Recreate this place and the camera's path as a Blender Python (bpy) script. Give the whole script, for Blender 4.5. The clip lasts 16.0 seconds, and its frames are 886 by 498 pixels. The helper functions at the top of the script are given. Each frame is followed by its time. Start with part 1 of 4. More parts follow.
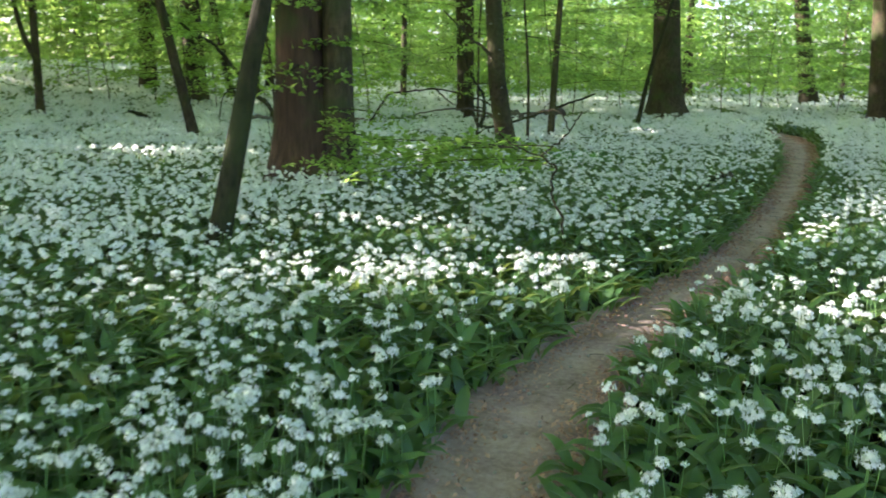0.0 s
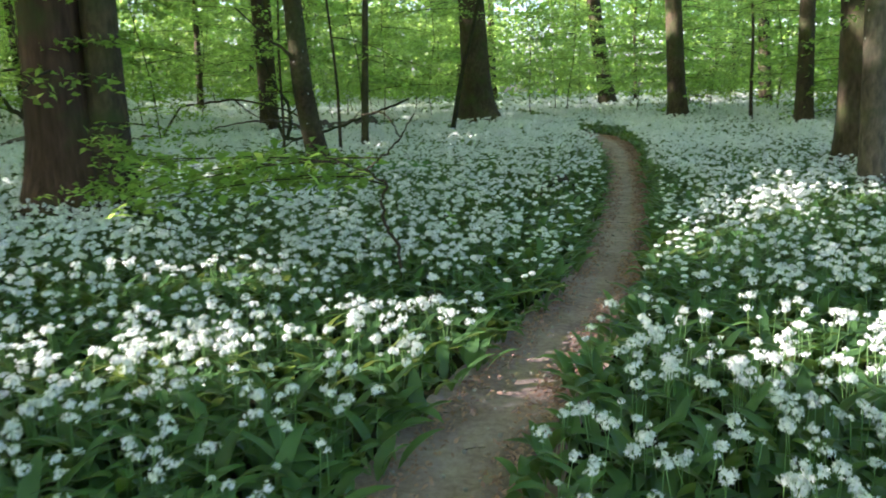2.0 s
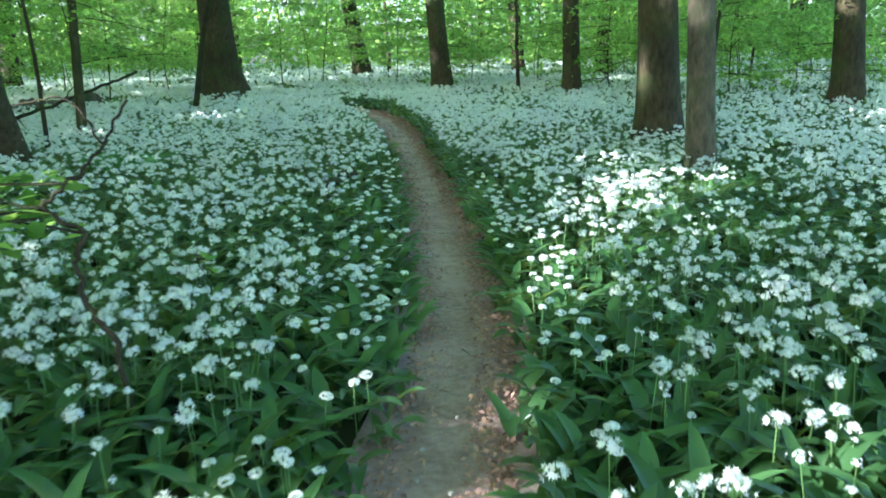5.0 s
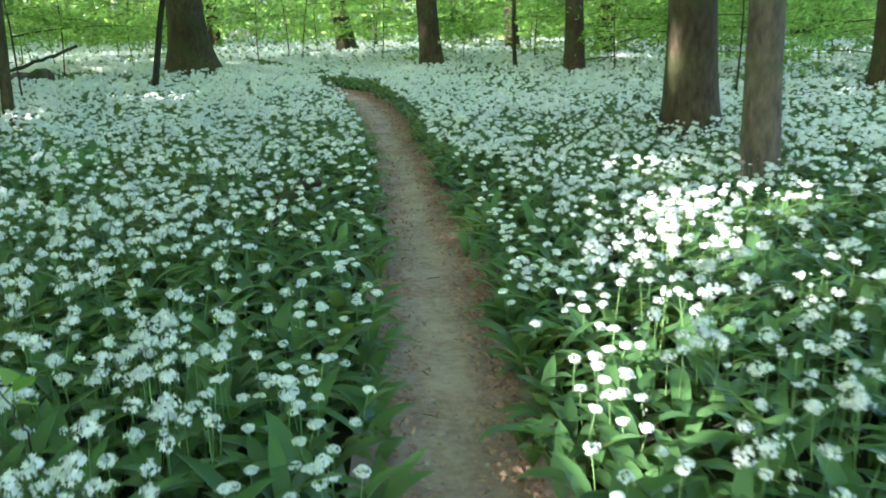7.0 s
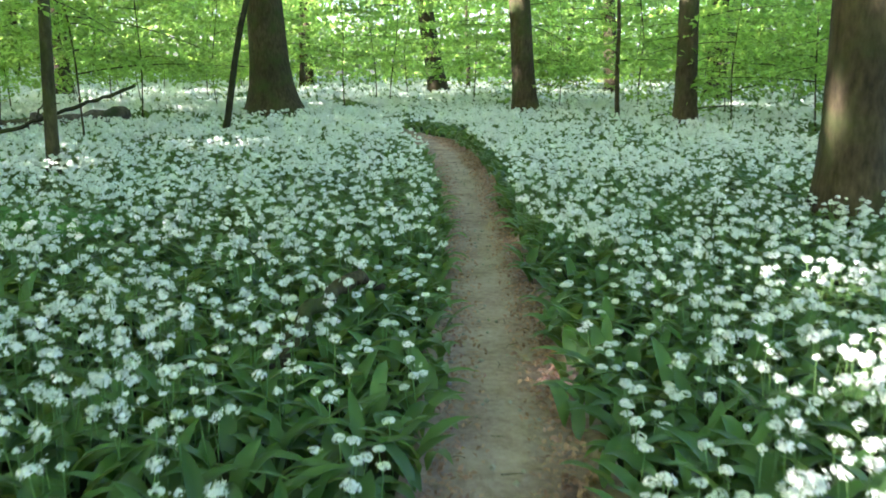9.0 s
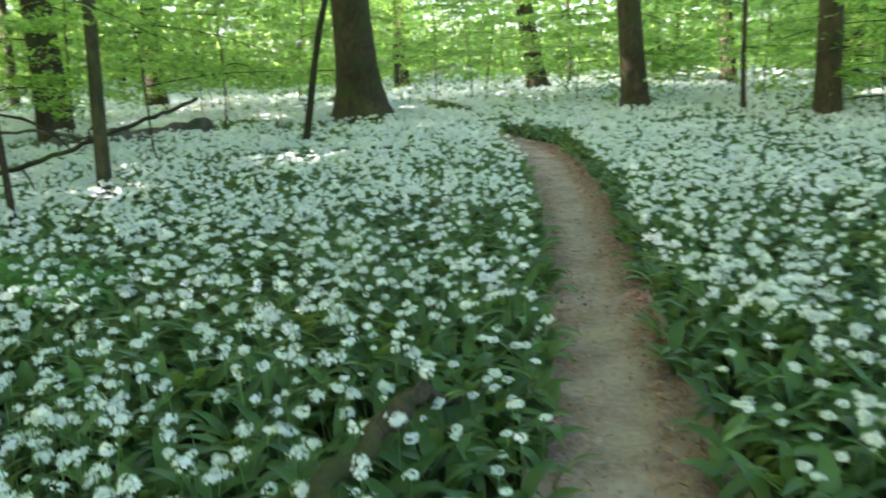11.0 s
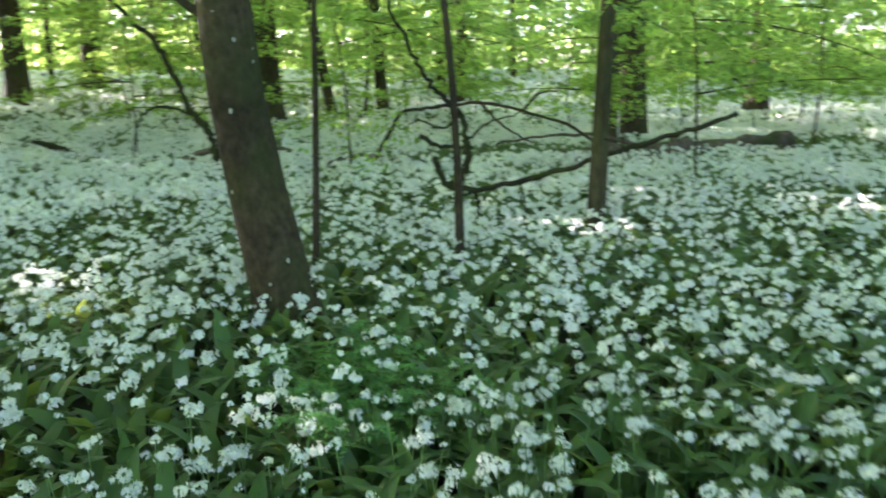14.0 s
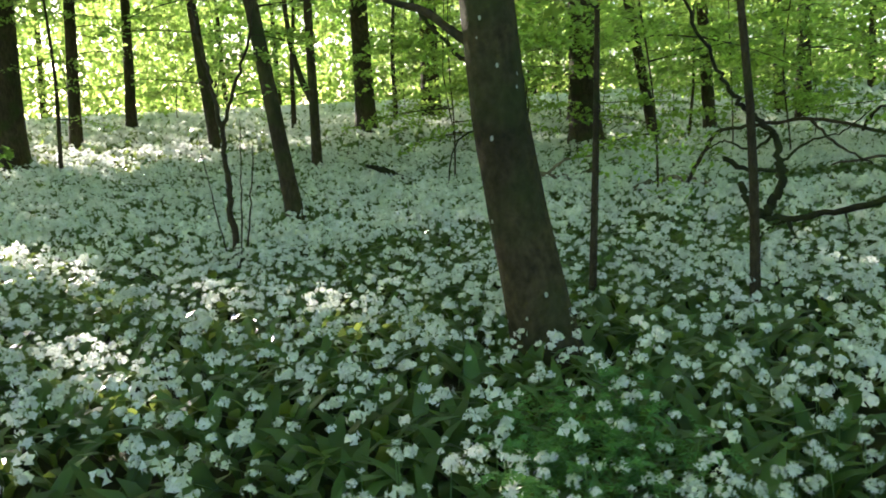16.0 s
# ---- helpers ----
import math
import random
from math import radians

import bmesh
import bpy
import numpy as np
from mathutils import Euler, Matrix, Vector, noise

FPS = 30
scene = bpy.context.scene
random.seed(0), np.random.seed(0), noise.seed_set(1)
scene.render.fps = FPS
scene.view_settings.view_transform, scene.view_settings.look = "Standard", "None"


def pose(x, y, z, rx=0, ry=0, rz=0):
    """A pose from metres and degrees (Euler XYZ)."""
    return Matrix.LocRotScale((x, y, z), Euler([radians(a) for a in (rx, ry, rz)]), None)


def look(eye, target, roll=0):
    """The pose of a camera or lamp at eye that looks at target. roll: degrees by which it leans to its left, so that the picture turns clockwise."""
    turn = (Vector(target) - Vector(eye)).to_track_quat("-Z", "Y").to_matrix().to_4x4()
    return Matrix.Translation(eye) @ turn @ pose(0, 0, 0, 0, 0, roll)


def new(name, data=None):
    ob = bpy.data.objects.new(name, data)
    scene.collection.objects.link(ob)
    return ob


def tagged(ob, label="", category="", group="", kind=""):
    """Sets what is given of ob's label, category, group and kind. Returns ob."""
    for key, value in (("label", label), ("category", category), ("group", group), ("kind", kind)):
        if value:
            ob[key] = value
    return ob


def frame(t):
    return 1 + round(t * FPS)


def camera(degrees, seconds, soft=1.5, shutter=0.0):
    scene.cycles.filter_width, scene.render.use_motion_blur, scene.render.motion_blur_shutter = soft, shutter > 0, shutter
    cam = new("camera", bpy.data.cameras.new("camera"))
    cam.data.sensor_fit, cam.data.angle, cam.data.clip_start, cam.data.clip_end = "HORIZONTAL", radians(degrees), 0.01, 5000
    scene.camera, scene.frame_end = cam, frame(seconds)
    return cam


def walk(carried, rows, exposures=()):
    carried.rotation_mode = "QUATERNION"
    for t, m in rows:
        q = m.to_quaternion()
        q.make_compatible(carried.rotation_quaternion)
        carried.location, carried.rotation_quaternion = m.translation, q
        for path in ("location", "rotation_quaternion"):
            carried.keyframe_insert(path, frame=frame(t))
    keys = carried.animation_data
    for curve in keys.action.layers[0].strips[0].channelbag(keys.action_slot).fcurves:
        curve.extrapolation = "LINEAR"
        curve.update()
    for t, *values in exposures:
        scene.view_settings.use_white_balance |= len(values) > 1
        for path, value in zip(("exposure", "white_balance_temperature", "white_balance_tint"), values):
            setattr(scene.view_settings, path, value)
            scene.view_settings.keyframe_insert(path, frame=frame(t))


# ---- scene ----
cam = camera(56.57, 16.0, soft=1.7, shutter=0.4)
PATH = [
    (0.0, pose(3.082, 1.637, 1.557, 0, 0, 0) @ pose(0, 0, 0, 0, 0, 23.54) @ pose(0, 0, 0, 77.87) @ pose(0, 0, 0, 0, 0, 0.23)),
    (0.5, pose(2.926, 1.986, 1.538, 0, 0, 0) @ pose(0, 0, 0, 0, 0, 20.74) @ pose(0, 0, 0, 77.75) @ pose(0, 0, 0, 0, 0, -1.27)),
    (1.0, pose(2.797, 2.382, 1.514, 0, 0, 0) @ pose(0, 0, 0, 0, 0, 20.22) @ pose(0, 0, 0, 78.18) @ pose(0, 0, 0, 0, 0, 0.18)),
    (1.5, pose(2.674, 2.694, 1.510, 0, 0, 0) @ pose(0, 0, 0, 0, 0, 15.63) @ pose(0, 0, 0, 78.21) @ pose(0, 0, 0, 0, 0, -0.27)),
    (2.0, pose(2.581, 2.972, 1.447, 0, 0, 0) @ pose(0, 0, 0, 0, 0, 10.59) @ pose(0, 0, 0, 78.47) @ pose(0, 0, 0, 0, 0, -1.40)),
    (2.5, pose(2.455, 3.370, 1.445, 0, 0, 0) @ pose(0, 0, 0, 0, 0, 7.21) @ pose(0, 0, 0, 79.68) @ pose(0, 0, 0, 0, 0, -0.24)),
    (3.0, pose(2.241, 3.704, 1.457, 0, 0, 0) @ pose(0, 0, 0, 0, 0, 0.22) @ pose(0, 0, 0, 82.70) @ pose(0, 0, 0, 0, 0, -2.17)),
    (3.5, pose(2.029, 4.010, 1.380, 0, 0, 0) @ pose(0, 0, 0, 0, 0, -3.70) @ pose(0, 0, 0, 80.67) @ pose(0, 0, 0, 0, 0, -2.09)),
    (5.8, pose(2.281, 5.968, 1.408, 0, 0, 0) @ pose(0, 0, 0, 0, 0, -10.35) @ pose(0, 0, 0, 75.76) @ pose(0, 0, 0, 0, 0, -0.47)),
    (6.0, pose(2.298, 6.163, 1.390, 0, 0, 0) @ pose(0, 0, 0, 0, 0, -11.66) @ pose(0, 0, 0, 76.15) @ pose(0, 0, 0, 0, 0, -0.24)),
    (6.5, pose(2.313, 6.556, 1.386, 0, 0, 0) @ pose(0, 0, 0, 0, 0, -11.89) @ pose(0, 0, 0, 72.98) @ pose(0, 0, 0, 0, 0, -0.44)),
    (7.0, pose(2.382, 6.969, 1.370, 0, 0, 0) @ pose(0, 0, 0, 0, 0, -7.43) @ pose(0, 0, 0, 74.49) @ pose(0, 0, 0, 0, 0, -0.98)),
    (7.5, pose(2.435, 7.335, 1.379, 0, 0, 0) @ pose(0, 0, 0, 0, 0, -6.22) @ pose(0, 0, 0, 74.15) @ pose(0, 0, 0, 0, 0, -2.01)),
    (8.0, pose(2.485, 7.738, 1.393, 0, 0, 0) @ pose(0, 0, 0, 0, 0, -6.45) @ pose(0, 0, 0, 74.27) @ pose(0, 0, 0, 0, 0, -2.03)),
    (8.5, pose(2.553, 8.186, 1.393, 0, 0, 0) @ pose(0, 0, 0, 0, 0, -3.20) @ pose(0, 0, 0, 76.26) @ pose(0, 0, 0, 0, 0, -0.70)),
    (10.8, pose(2.627, 10.064, 1.400, 0, 0, 0) @ pose(0, 0, 0, 0, 0, 3.42) @ pose(0, 0, 0, 78.11) @ pose(0, 0, 0, 0, 0, -1.51)),
    (11.0, pose(2.620, 10.208, 1.419, 0, 0, 0) @ pose(0, 0, 0, 0, 0, 6.04) @ pose(0, 0, 0, 77.11) @ pose(0, 0, 0, 0, 0, -2.49)),
    (11.5, pose(2.626, 10.656, 1.459, 0, 0, 0) @ pose(0, 0, 0, 0, 0, 13.93) @ pose(0, 0, 0, 78.05) @ pose(0, 0, 0, 0, 0, -0.73)),
    (12.0, pose(2.617, 11.024, 1.450, 0, 0, 0) @ pose(0, 0, 0, 0, 0, 19.62) @ pose(0, 0, 0, 78.35) @ pose(0, 0, 0, 0, 0, -1.46)),
    (12.5, pose(2.532, 11.422, 1.476, 0, 0, 0) @ pose(0, 0, 0, 0, 0, 24.43) @ pose(0, 0, 0, 77.09) @ pose(0, 0, 0, 0, 0, -2.55)),
    (13.0, pose(2.499, 11.876, 1.469, 0, 0, 0) @ pose(0, 0, 0, 0, 0, 33.34) @ pose(0, 0, 0, 78.67) @ pose(0, 0, 0, 0, 0, -1.19)),
    (13.5, pose(2.470, 12.326, 1.454, 0, 0, 0) @ pose(0, 0, 0, 0, 0, 39.48) @ pose(0, 0, 0, 79.10) @ pose(0, 0, 0, 0, 0, -1.81)),
    (14.0, pose(2.411, 12.678, 1.448, 0, 0, 0) @ pose(0, 0, 0, 0, 0, 46.98) @ pose(0, 0, 0, 78.43) @ pose(0, 0, 0, 0, 0, -1.20)),
    (14.5, pose(2.386, 12.983, 1.452, 0, 0, 0) @ pose(0, 0, 0, 0, 0, 58.49) @ pose(0, 0, 0, 80.05) @ pose(0, 0, 0, 0, 0, 0.87)),
    (15.0, pose(2.349, 13.121, 1.489, 0, 0, 0) @ pose(0, 0, 0, 0, 0, 64.34) @ pose(0, 0, 0, 80.56) @ pose(0, 0, 0, 0, 0, -0.92)),
    (15.2, pose(2.343, 13.160, 1.485, 0, 0, 0) @ pose(0, 0, 0, 0, 0, 65.29) @ pose(0, 0, 0, 81.04) @ pose(0, 0, 0, 0, 0, -1.93)),
    (15.5, pose(2.361, 13.186, 1.464, 0, 0, 0) @ pose(0, 0, 0, 0, 0, 67.42) @ pose(0, 0, 0, 81.15) @ pose(0, 0, 0, 0, 0, -2.47)),
    (16.0, pose(2.340, 13.155, 1.454, 0, 0, 0) @ pose(0, 0, 0, 0, 0, 69.92) @ pose(0, 0, 0, 80.67) @ pose(0, 0, 0, 0, 0, -3.31)),
]
walk(cam, PATH, [(0.0, 2.66, 5600, 23), (1.5, 2.44, 5500, 24), (2.5, 2.38, 5500, 24), (3.0, 2.3, 5400, 20), (3.5, 2.38, 5200, 16), (6.0, 3.06, 4850, 9), (7.0, 3.1, 5300, 19), (8.5, 3.15, 5500, 20), (11.0, 3.15, 5500, 24), (12.5, 3.34, 5500, 26), (13.5, 3.32, 5500, 27), (14.2, 3.08, 5600, 27), (16.0, 2.5, 5750, 21)])

# ---- light ----
SUN_AZ = radians(90 + 21)      # counter-clockwise from +y, towards the sun
SUN_EL = radians(23)
SUN = Vector((-math.sin(SUN_AZ) * math.cos(SUN_EL), math.cos(SUN_AZ) * math.cos(SUN_EL), math.sin(SUN_EL)))
world = bpy.data.worlds.new("sky")
scene.world = world
world.use_nodes = True
wn = world.node_tree.nodes
sky = wn.new("ShaderNodeTexSky")
sky.sky_type, sky.sun_disc = "NISHITA", False
sky.sun_elevation, sky.sun_rotation = SUN_EL, -SUN_AZ
sky.dust_density, sky.air_density = 2.5, 1.0
wn["Background"].inputs["Strength"].default_value = 0.115
world.node_tree.links.new(sky.outputs["Color"], wn["Background"].inputs["Color"])
lamp = bpy.data.lights.new("sun", "SUN")
lamp.energy, lamp.angle, lamp.color = 5.0, radians(0.5), (1.0, 0.87, 0.68)
sun = new("sun", lamp)
sun.matrix_world = look(SUN * 60, (0, 0, 0))

# ---- materials ----


def shader(name):
    m = bpy.data.materials.new(name)
    m.use_nodes = True
    m.node_tree.nodes.clear()
    return m, m.node_tree.nodes, m.node_tree.links


def node(ns, kind, **kw):
    n = ns.new("ShaderNode" + kind)
    for k, v in kw.items():
        n.inputs[k].default_value = v
    return n


def ramp(ns, stops):
    r = ns.new("ShaderNodeValToRGB")
    el = r.color_ramp.elements
    while len(el) < len(stops):
        el.new(0.5)
    for e, (p, c) in zip(el, stops):
        e.position, e.color = p, (*c, 1)
    return r


def leafy(name, dark, light, through_col, gloss=0.45, share=0.4, clump_shade=0.0, clumps=0.6):
    """Leaf: diffuse, glossy and translucent, tone varied from leaf to leaf; shaded clumps can be painted in."""
    m, ns, ln = shader(name)
    out = ns.new("ShaderNodeOutputMaterial")
    geo = ns.new("ShaderNodeNewGeometry")
    tone = ramp(ns, [(0.0, dark), (0.7, light), (1.0, tuple(min(1, c * 1.35) for c in light))])
    tex = ns.new("ShaderNodeTexCoord")
    big = node(ns, "TexNoise", Scale=clumps, Detail=2.0)
    ln.new(tex.outputs["Object"], big.inputs["Vector"])
    mix = ns.new("ShaderNodeMath")
    mix.operation = "MULTIPLY_ADD"
    ln.new(geo.outputs["Random Per Island"], mix.inputs[0])
    mix.inputs[1].default_value = 0.6
    half = ns.new("ShaderNodeMath")
    half.operation = "MULTIPLY"
    half.inputs[1].default_value = 0.5
    ln.new(big.outputs["Fac"], half.inputs[0])
    ln.new(half.outputs[0], mix.inputs[2])
    ln.new(mix.outputs[0], tone.inputs["Fac"])
    body = node(ns, "BsdfPrincipled", Roughness=gloss)
    body.inputs["Specular IOR Level"].default_value = 0.35
    ln.new(tone.outputs["Color"], body.inputs["Base Color"])
    tr = ns.new("ShaderNodeBsdfTranslucent")
    # dimmer by leaf and clump: shade of the sprays put into the colour
    thin = ramp(ns, [(0.25, tuple(c * (1 - clump_shade) for c in through_col)), (0.75, through_col)])
    ln.new(mix.outputs[0], thin.inputs["Fac"])
    ln.new(thin.outputs["Color"], tr.inputs["Color"])
    ms = node(ns, "MixShader", Fac=share)
    ln.new(body.outputs[0], ms.inputs[1])
    ln.new(tr.outputs[0], ms.inputs[2])
    ln.new(ms.outputs[0], out.inputs["Surface"])
    return m


def petals(name):
    m, ns, ln = shader(name)
    out = ns.new("ShaderNodeOutputMaterial")
    geo = ns.new("ShaderNodeNewGeometry")
    tone = ramp(ns, [(0.0, (0.66, 0.70, 0.60)), (0.25, (0.80, 0.82, 0.78)), (1.0, (0.88, 0.89, 0.87))])
    ln.new(geo.outputs["Random Per Island"], tone.inputs["Fac"])
    body = node(ns, "BsdfDiffuse")
    ln.new(tone.outputs["Color"], body.inputs["Color"])
    tr = node(ns, "BsdfTranslucent", Color=(0.8, 0.82, 0.74, 1))
    ms = node(ns, "MixShader", Fac=0.35)
    ln.new(body.outputs[0], ms.inputs[1])
    ln.new(tr.outputs[0], ms.inputs[2])
    ln.new(ms.outputs[0], out.inputs["Surface"])
    return m


def bark(name, dark, light, moss=0.0, spots=0.0, scale=1.0, grain=3.2):
    """Bark: upright furrows, blotches, moss and pale lichen spots."""
    m, ns, ln = shader(name)
    out = ns.new("ShaderNodeOutputMaterial")
    tex = ns.new("ShaderNodeTexCoord")
    mp = node(ns, "Mapping", Scale=(9 * scale, 9 * scale, grain * scale))
    ln.new(tex.outputs["Object"], mp.inputs["Vector"])
    fine = node(ns, "TexNoise", Scale=2.2, Detail=7.0, Roughness=0.62)
    ln.new(mp.outputs[0], fine.inputs["Vector"])
    blot = node(ns, "TexNoise", Scale=1.1, Detail=4.0)
    ln.new(tex.outputs["Object"], blot.inputs["Vector"])
    tone = ramp(ns, [(0.3, dark), (0.68, light)])
    ln.new(fine.outputs["Fac"], tone.inputs["Fac"])
    shade = node(ns, "Mix")
    shade.data_type, shade.blend_type = "RGBA", "MULTIPLY"
    shade.inputs[0].default_value = 0.7
    br = ramp(ns, [(0.32, (0.45, 0.42, 0.36)), (0.68, (1.4, 1.3, 1.1))])
    ln.new(blot.outputs["Fac"], br.inputs["Fac"])
    ln.new(tone.outputs["Color"], shade.inputs[6])
    ln.new(br.outputs["Color"], shade.inputs[7])
    col = shade.outputs[2]
    if moss:
        mn = node(ns, "TexNoise", Scale=2.3, Detail=5.0)
        ln.new(tex.outputs["Object"], mn.inputs["Vector"])
        mr = ramp(ns, [(0.62 - 0.3 * moss, (0, 0, 0)), (0.72, (1, 1, 1))])
        ln.new(mn.outputs["Fac"], mr.inputs["Fac"])
        mm = node(ns, "Mix")
        mm.data_type = "RGBA"
        ln.new(mr.outputs["Color"], mm.inputs[0])
        ln.new(col, mm.inputs[6])
        mm.inputs[7].default_value = (0.04, 0.055, 0.016, 1)
        col = mm.outputs[2]
    if spots:
        vo = node(ns, "TexVoronoi", Scale=22.0)
        wob = node(ns, "Mapping", Scale=(1, 1, 0.6))
        ln.new(tex.outputs["Object"], wob.inputs["Vector"])
        ln.new(wob.outputs[0], vo.inputs["Vector"])
        keep = ns.new("ShaderNodeMath")
        keep.operation = "GREATER_THAN"
        keep.inputs[1].default_value = 1 - spots
        sep = ns.new("ShaderNodeSeparateColor")
        ln.new(vo.outputs["Color"], sep.inputs[0])
        ln.new(sep.outputs[0], keep.inputs[0])
        near = ns.new("ShaderNodeMath")
        near.operation = "LESS_THAN"
        near.inputs[1].default_value = 0.2
        ln.new(vo.outputs["Distance"], near.inputs[0])
        both = ns.new("ShaderNodeMath")
        both.operation = "MULTIPLY"
        ln.new(keep.outputs[0], both.inputs[0])
        ln.new(near.outputs[0], both.inputs[1])
        mm = node(ns, "Mix")
        mm.data_type = "RGBA"
        ln.new(both.outputs[0], mm.inputs[0])
        ln.new(col, mm.inputs[6])
        mm.inputs[7].default_value = (0.42, 0.43, 0.38, 1)
        col = mm.outputs[2]
    body = node(ns, "BsdfPrincipled", Roughness=0.85)
    body.inputs["Specular IOR Level"].default_value = 0.2
    bump = node(ns, "Bump", Strength=0.6, Distance=0.03)
    ln.new(fine.outputs["Fac"], bump.inputs["Height"])
    ln.new(bump.outputs[0], body.inputs["Normal"])
    ln.new(col, body.inputs["Base Color"])
    ln.new(body.outputs[0], out.inputs["Surface"])
    return m


def soil(name, stops, scale, bump_d):
    m, ns, ln = shader(name)
    out = ns.new("ShaderNodeOutputMaterial")
    tex = ns.new("ShaderNodeTexCoord")
    a = node(ns, "TexNoise", Scale=scale, Detail=8.0, Roughness=0.65)
    b = node(ns, "TexNoise", Scale=scale * 0.12, Detail=4.0)
    ln.new(tex.outputs["Object"], a.inputs["Vector"])
    ln.new(tex.outputs["Object"], b.inputs["Vector"])
    add = ns.new("ShaderNodeMath")
    add.operation = "ADD"
    ln.new(a.outputs["Fac"], add.inputs[0])
    ln.new(b.outputs["Fac"], add.inputs[1])
    hal = ns.new("ShaderNodeMath")
    hal.operation = "MULTIPLY"
    hal.inputs[1].default_value = 0.5
    ln.new(add.outputs[0], hal.inputs[0])
    tone = ramp(ns, stops)
    ln.new(hal.outputs[0], tone.inputs["Fac"])
    body = node(ns, "BsdfPrincipled", Roughness=0.92)
    body.inputs["Specular IOR Level"].default_value = 0.15
    bu = node(ns, "Bump", Strength=0.8, Distance=bump_d)
    ln.new(a.outputs["Fac"], bu.inputs["Height"])
    ln.new(bu.outputs[0], body.inputs["Normal"])
    ln.new(tone.outputs["Color"], body.inputs["Base Color"])
    ln.new(body.outputs[0], out.inputs["Surface"])
    return m


M_GARLIC = leafy("garlic_leaf", (0.011, 0.038, 0.015), (0.068, 0.142, 0.047), (0.31, 0.41, 0.07), 0.3, 0.3)
M_STALK = leafy("garlic_stalk", (0.10, 0.2, 0.05), (0.18, 0.3, 0.1), (0.2, 0.35, 0.08), 0.5, 0.3)
M_PETAL = petals("garlic_petals")
M_BEECH = leafy("beech_leaf", (0.045, 0.105, 0.018), (0.13, 0.27, 0.045), (0.54, 0.74, 0.15), 0.4, 0.68, 0.45, 0.9)
M_BRIGHT = leafy("young_leaf", (0.12, 0.25, 0.03), (0.2, 0.36, 0.05), (0.4, 0.62, 0.08), 0.4, 0.5)
M_BARK = bark("beech_bark", (0.026, 0.023, 0.014), (0.095, 0.076, 0.046), 0.5)
M_BROWN = bark("brown_bark", (0.028, 0.018, 0.013), (0.10, 0.062, 0.042), 0.35, 0.0, 1.0, 1.2)
M_GREY = bark("grey_bark", (0.055, 0.05, 0.038), (0.18, 0.155, 0.12), 0.3, 0.1)
M_MOSSY = bark("mossy_bark", (0.014, 0.014, 0.008), (0.046, 0.043, 0.024), 0.75)
M_SPOT = bark("spotted_bark", (0.026, 0.023, 0.013), (0.098, 0.08, 0.045), 0.6, 0.13, 1.0, 7.0)
M_TWIG = bark("twig_bark", (0.028, 0.024, 0.015), (0.085, 0.07, 0.044), 0.25, 0.0, 3.0)
M_OLIVE = bark("olive_bark", (0.03, 0.03, 0.016), (0.11, 0.1, 0.052), 0.55)
M_DEAD = bark("dead_wood", (0.10, 0.085, 0.07), (0.30, 0.26, 0.22), 0.3)
M_LOG = bark("log_bark", (0.045, 0.04, 0.035), (0.2, 0.17, 0.15), 0.3)
M_DIRT = soil("trodden_earth", [(0.32, (0.16, 0.108, 0.09)), (0.46, (0.3, 0.213, 0.194)), (0.64, (0.435, 0.328, 0.306))], 26, 0.018)
M_STONE = soil("pale_stone", [(0.3, (0.16, 0.14, 0.12)), (0.5, (0.3, 0.27, 0.24)), (0.7, (0.42, 0.38, 0.34))], 40, 0.004)
M_GROUND = soil("forest_soil", [(0.3, (0.018, 0.02, 0.01)), (0.5, (0.04, 0.045, 0.02)), (0.7, (0.075, 0.065, 0.035))], 9, 0.03)
M_LITTER = leafy("dry_leaf", (0.09, 0.045, 0.032), (0.44, 0.26, 0.2), (0.3, 0.16, 0.08), 0.7, 0.15)

# ---- building helpers ----
rng = np.random.default_rng(7)


def ground_z(x, y):
    """The forest floor: level, rising gently in the west."""
    s = 0.15 * np.logaddexp(0, (-12 - np.asarray(x, float)) / 1.5)
    return 2.2 * np.tanh(s / 2.2)


def mesh_of(name, verts, faces, material, smooth=False):
    """A mesh from arrays: faces is an (n, 3) or (n, 4) array, or a list of such arrays."""
    groups = faces if isinstance(faces, list) else [faces]
    groups = [np.asarray(g, np.int32) for g in groups if len(g)]
    me = bpy.data.meshes.new(name)
    verts = np.asarray(verts, np.float32)
    me.vertices.add(len(verts))
    me.vertices.foreach_set("co", verts.ravel())
    loops = np.concatenate([g.ravel() for g in groups])
    sizes = np.concatenate([np.full(len(g), g.shape[1], np.int32) for g in groups])
    me.loops.add(len(loops))
    me.loops.foreach_set("vertex_index", loops)
    me.polygons.add(len(sizes))
    me.polygons.foreach_set("loop_start", np.concatenate([[0], np.cumsum(sizes)[:-1]]).astype(np.int32))
    if smooth:
        me.polygons.foreach_set("use_smooth", np.ones(len(sizes), bool))
    me.materials.append(material)
    me.update(calc_edges=True)
    return me


def part(name, me, parent, label=""):
    ob = new(name, me)
    ob.parent = parent
    return tagged(ob, label) if label else ob


def thing(name, place, label, category, group="", kind=""):
    ob = new(name)
    ob.location = place
    return tagged(ob, label, category, group, kind)


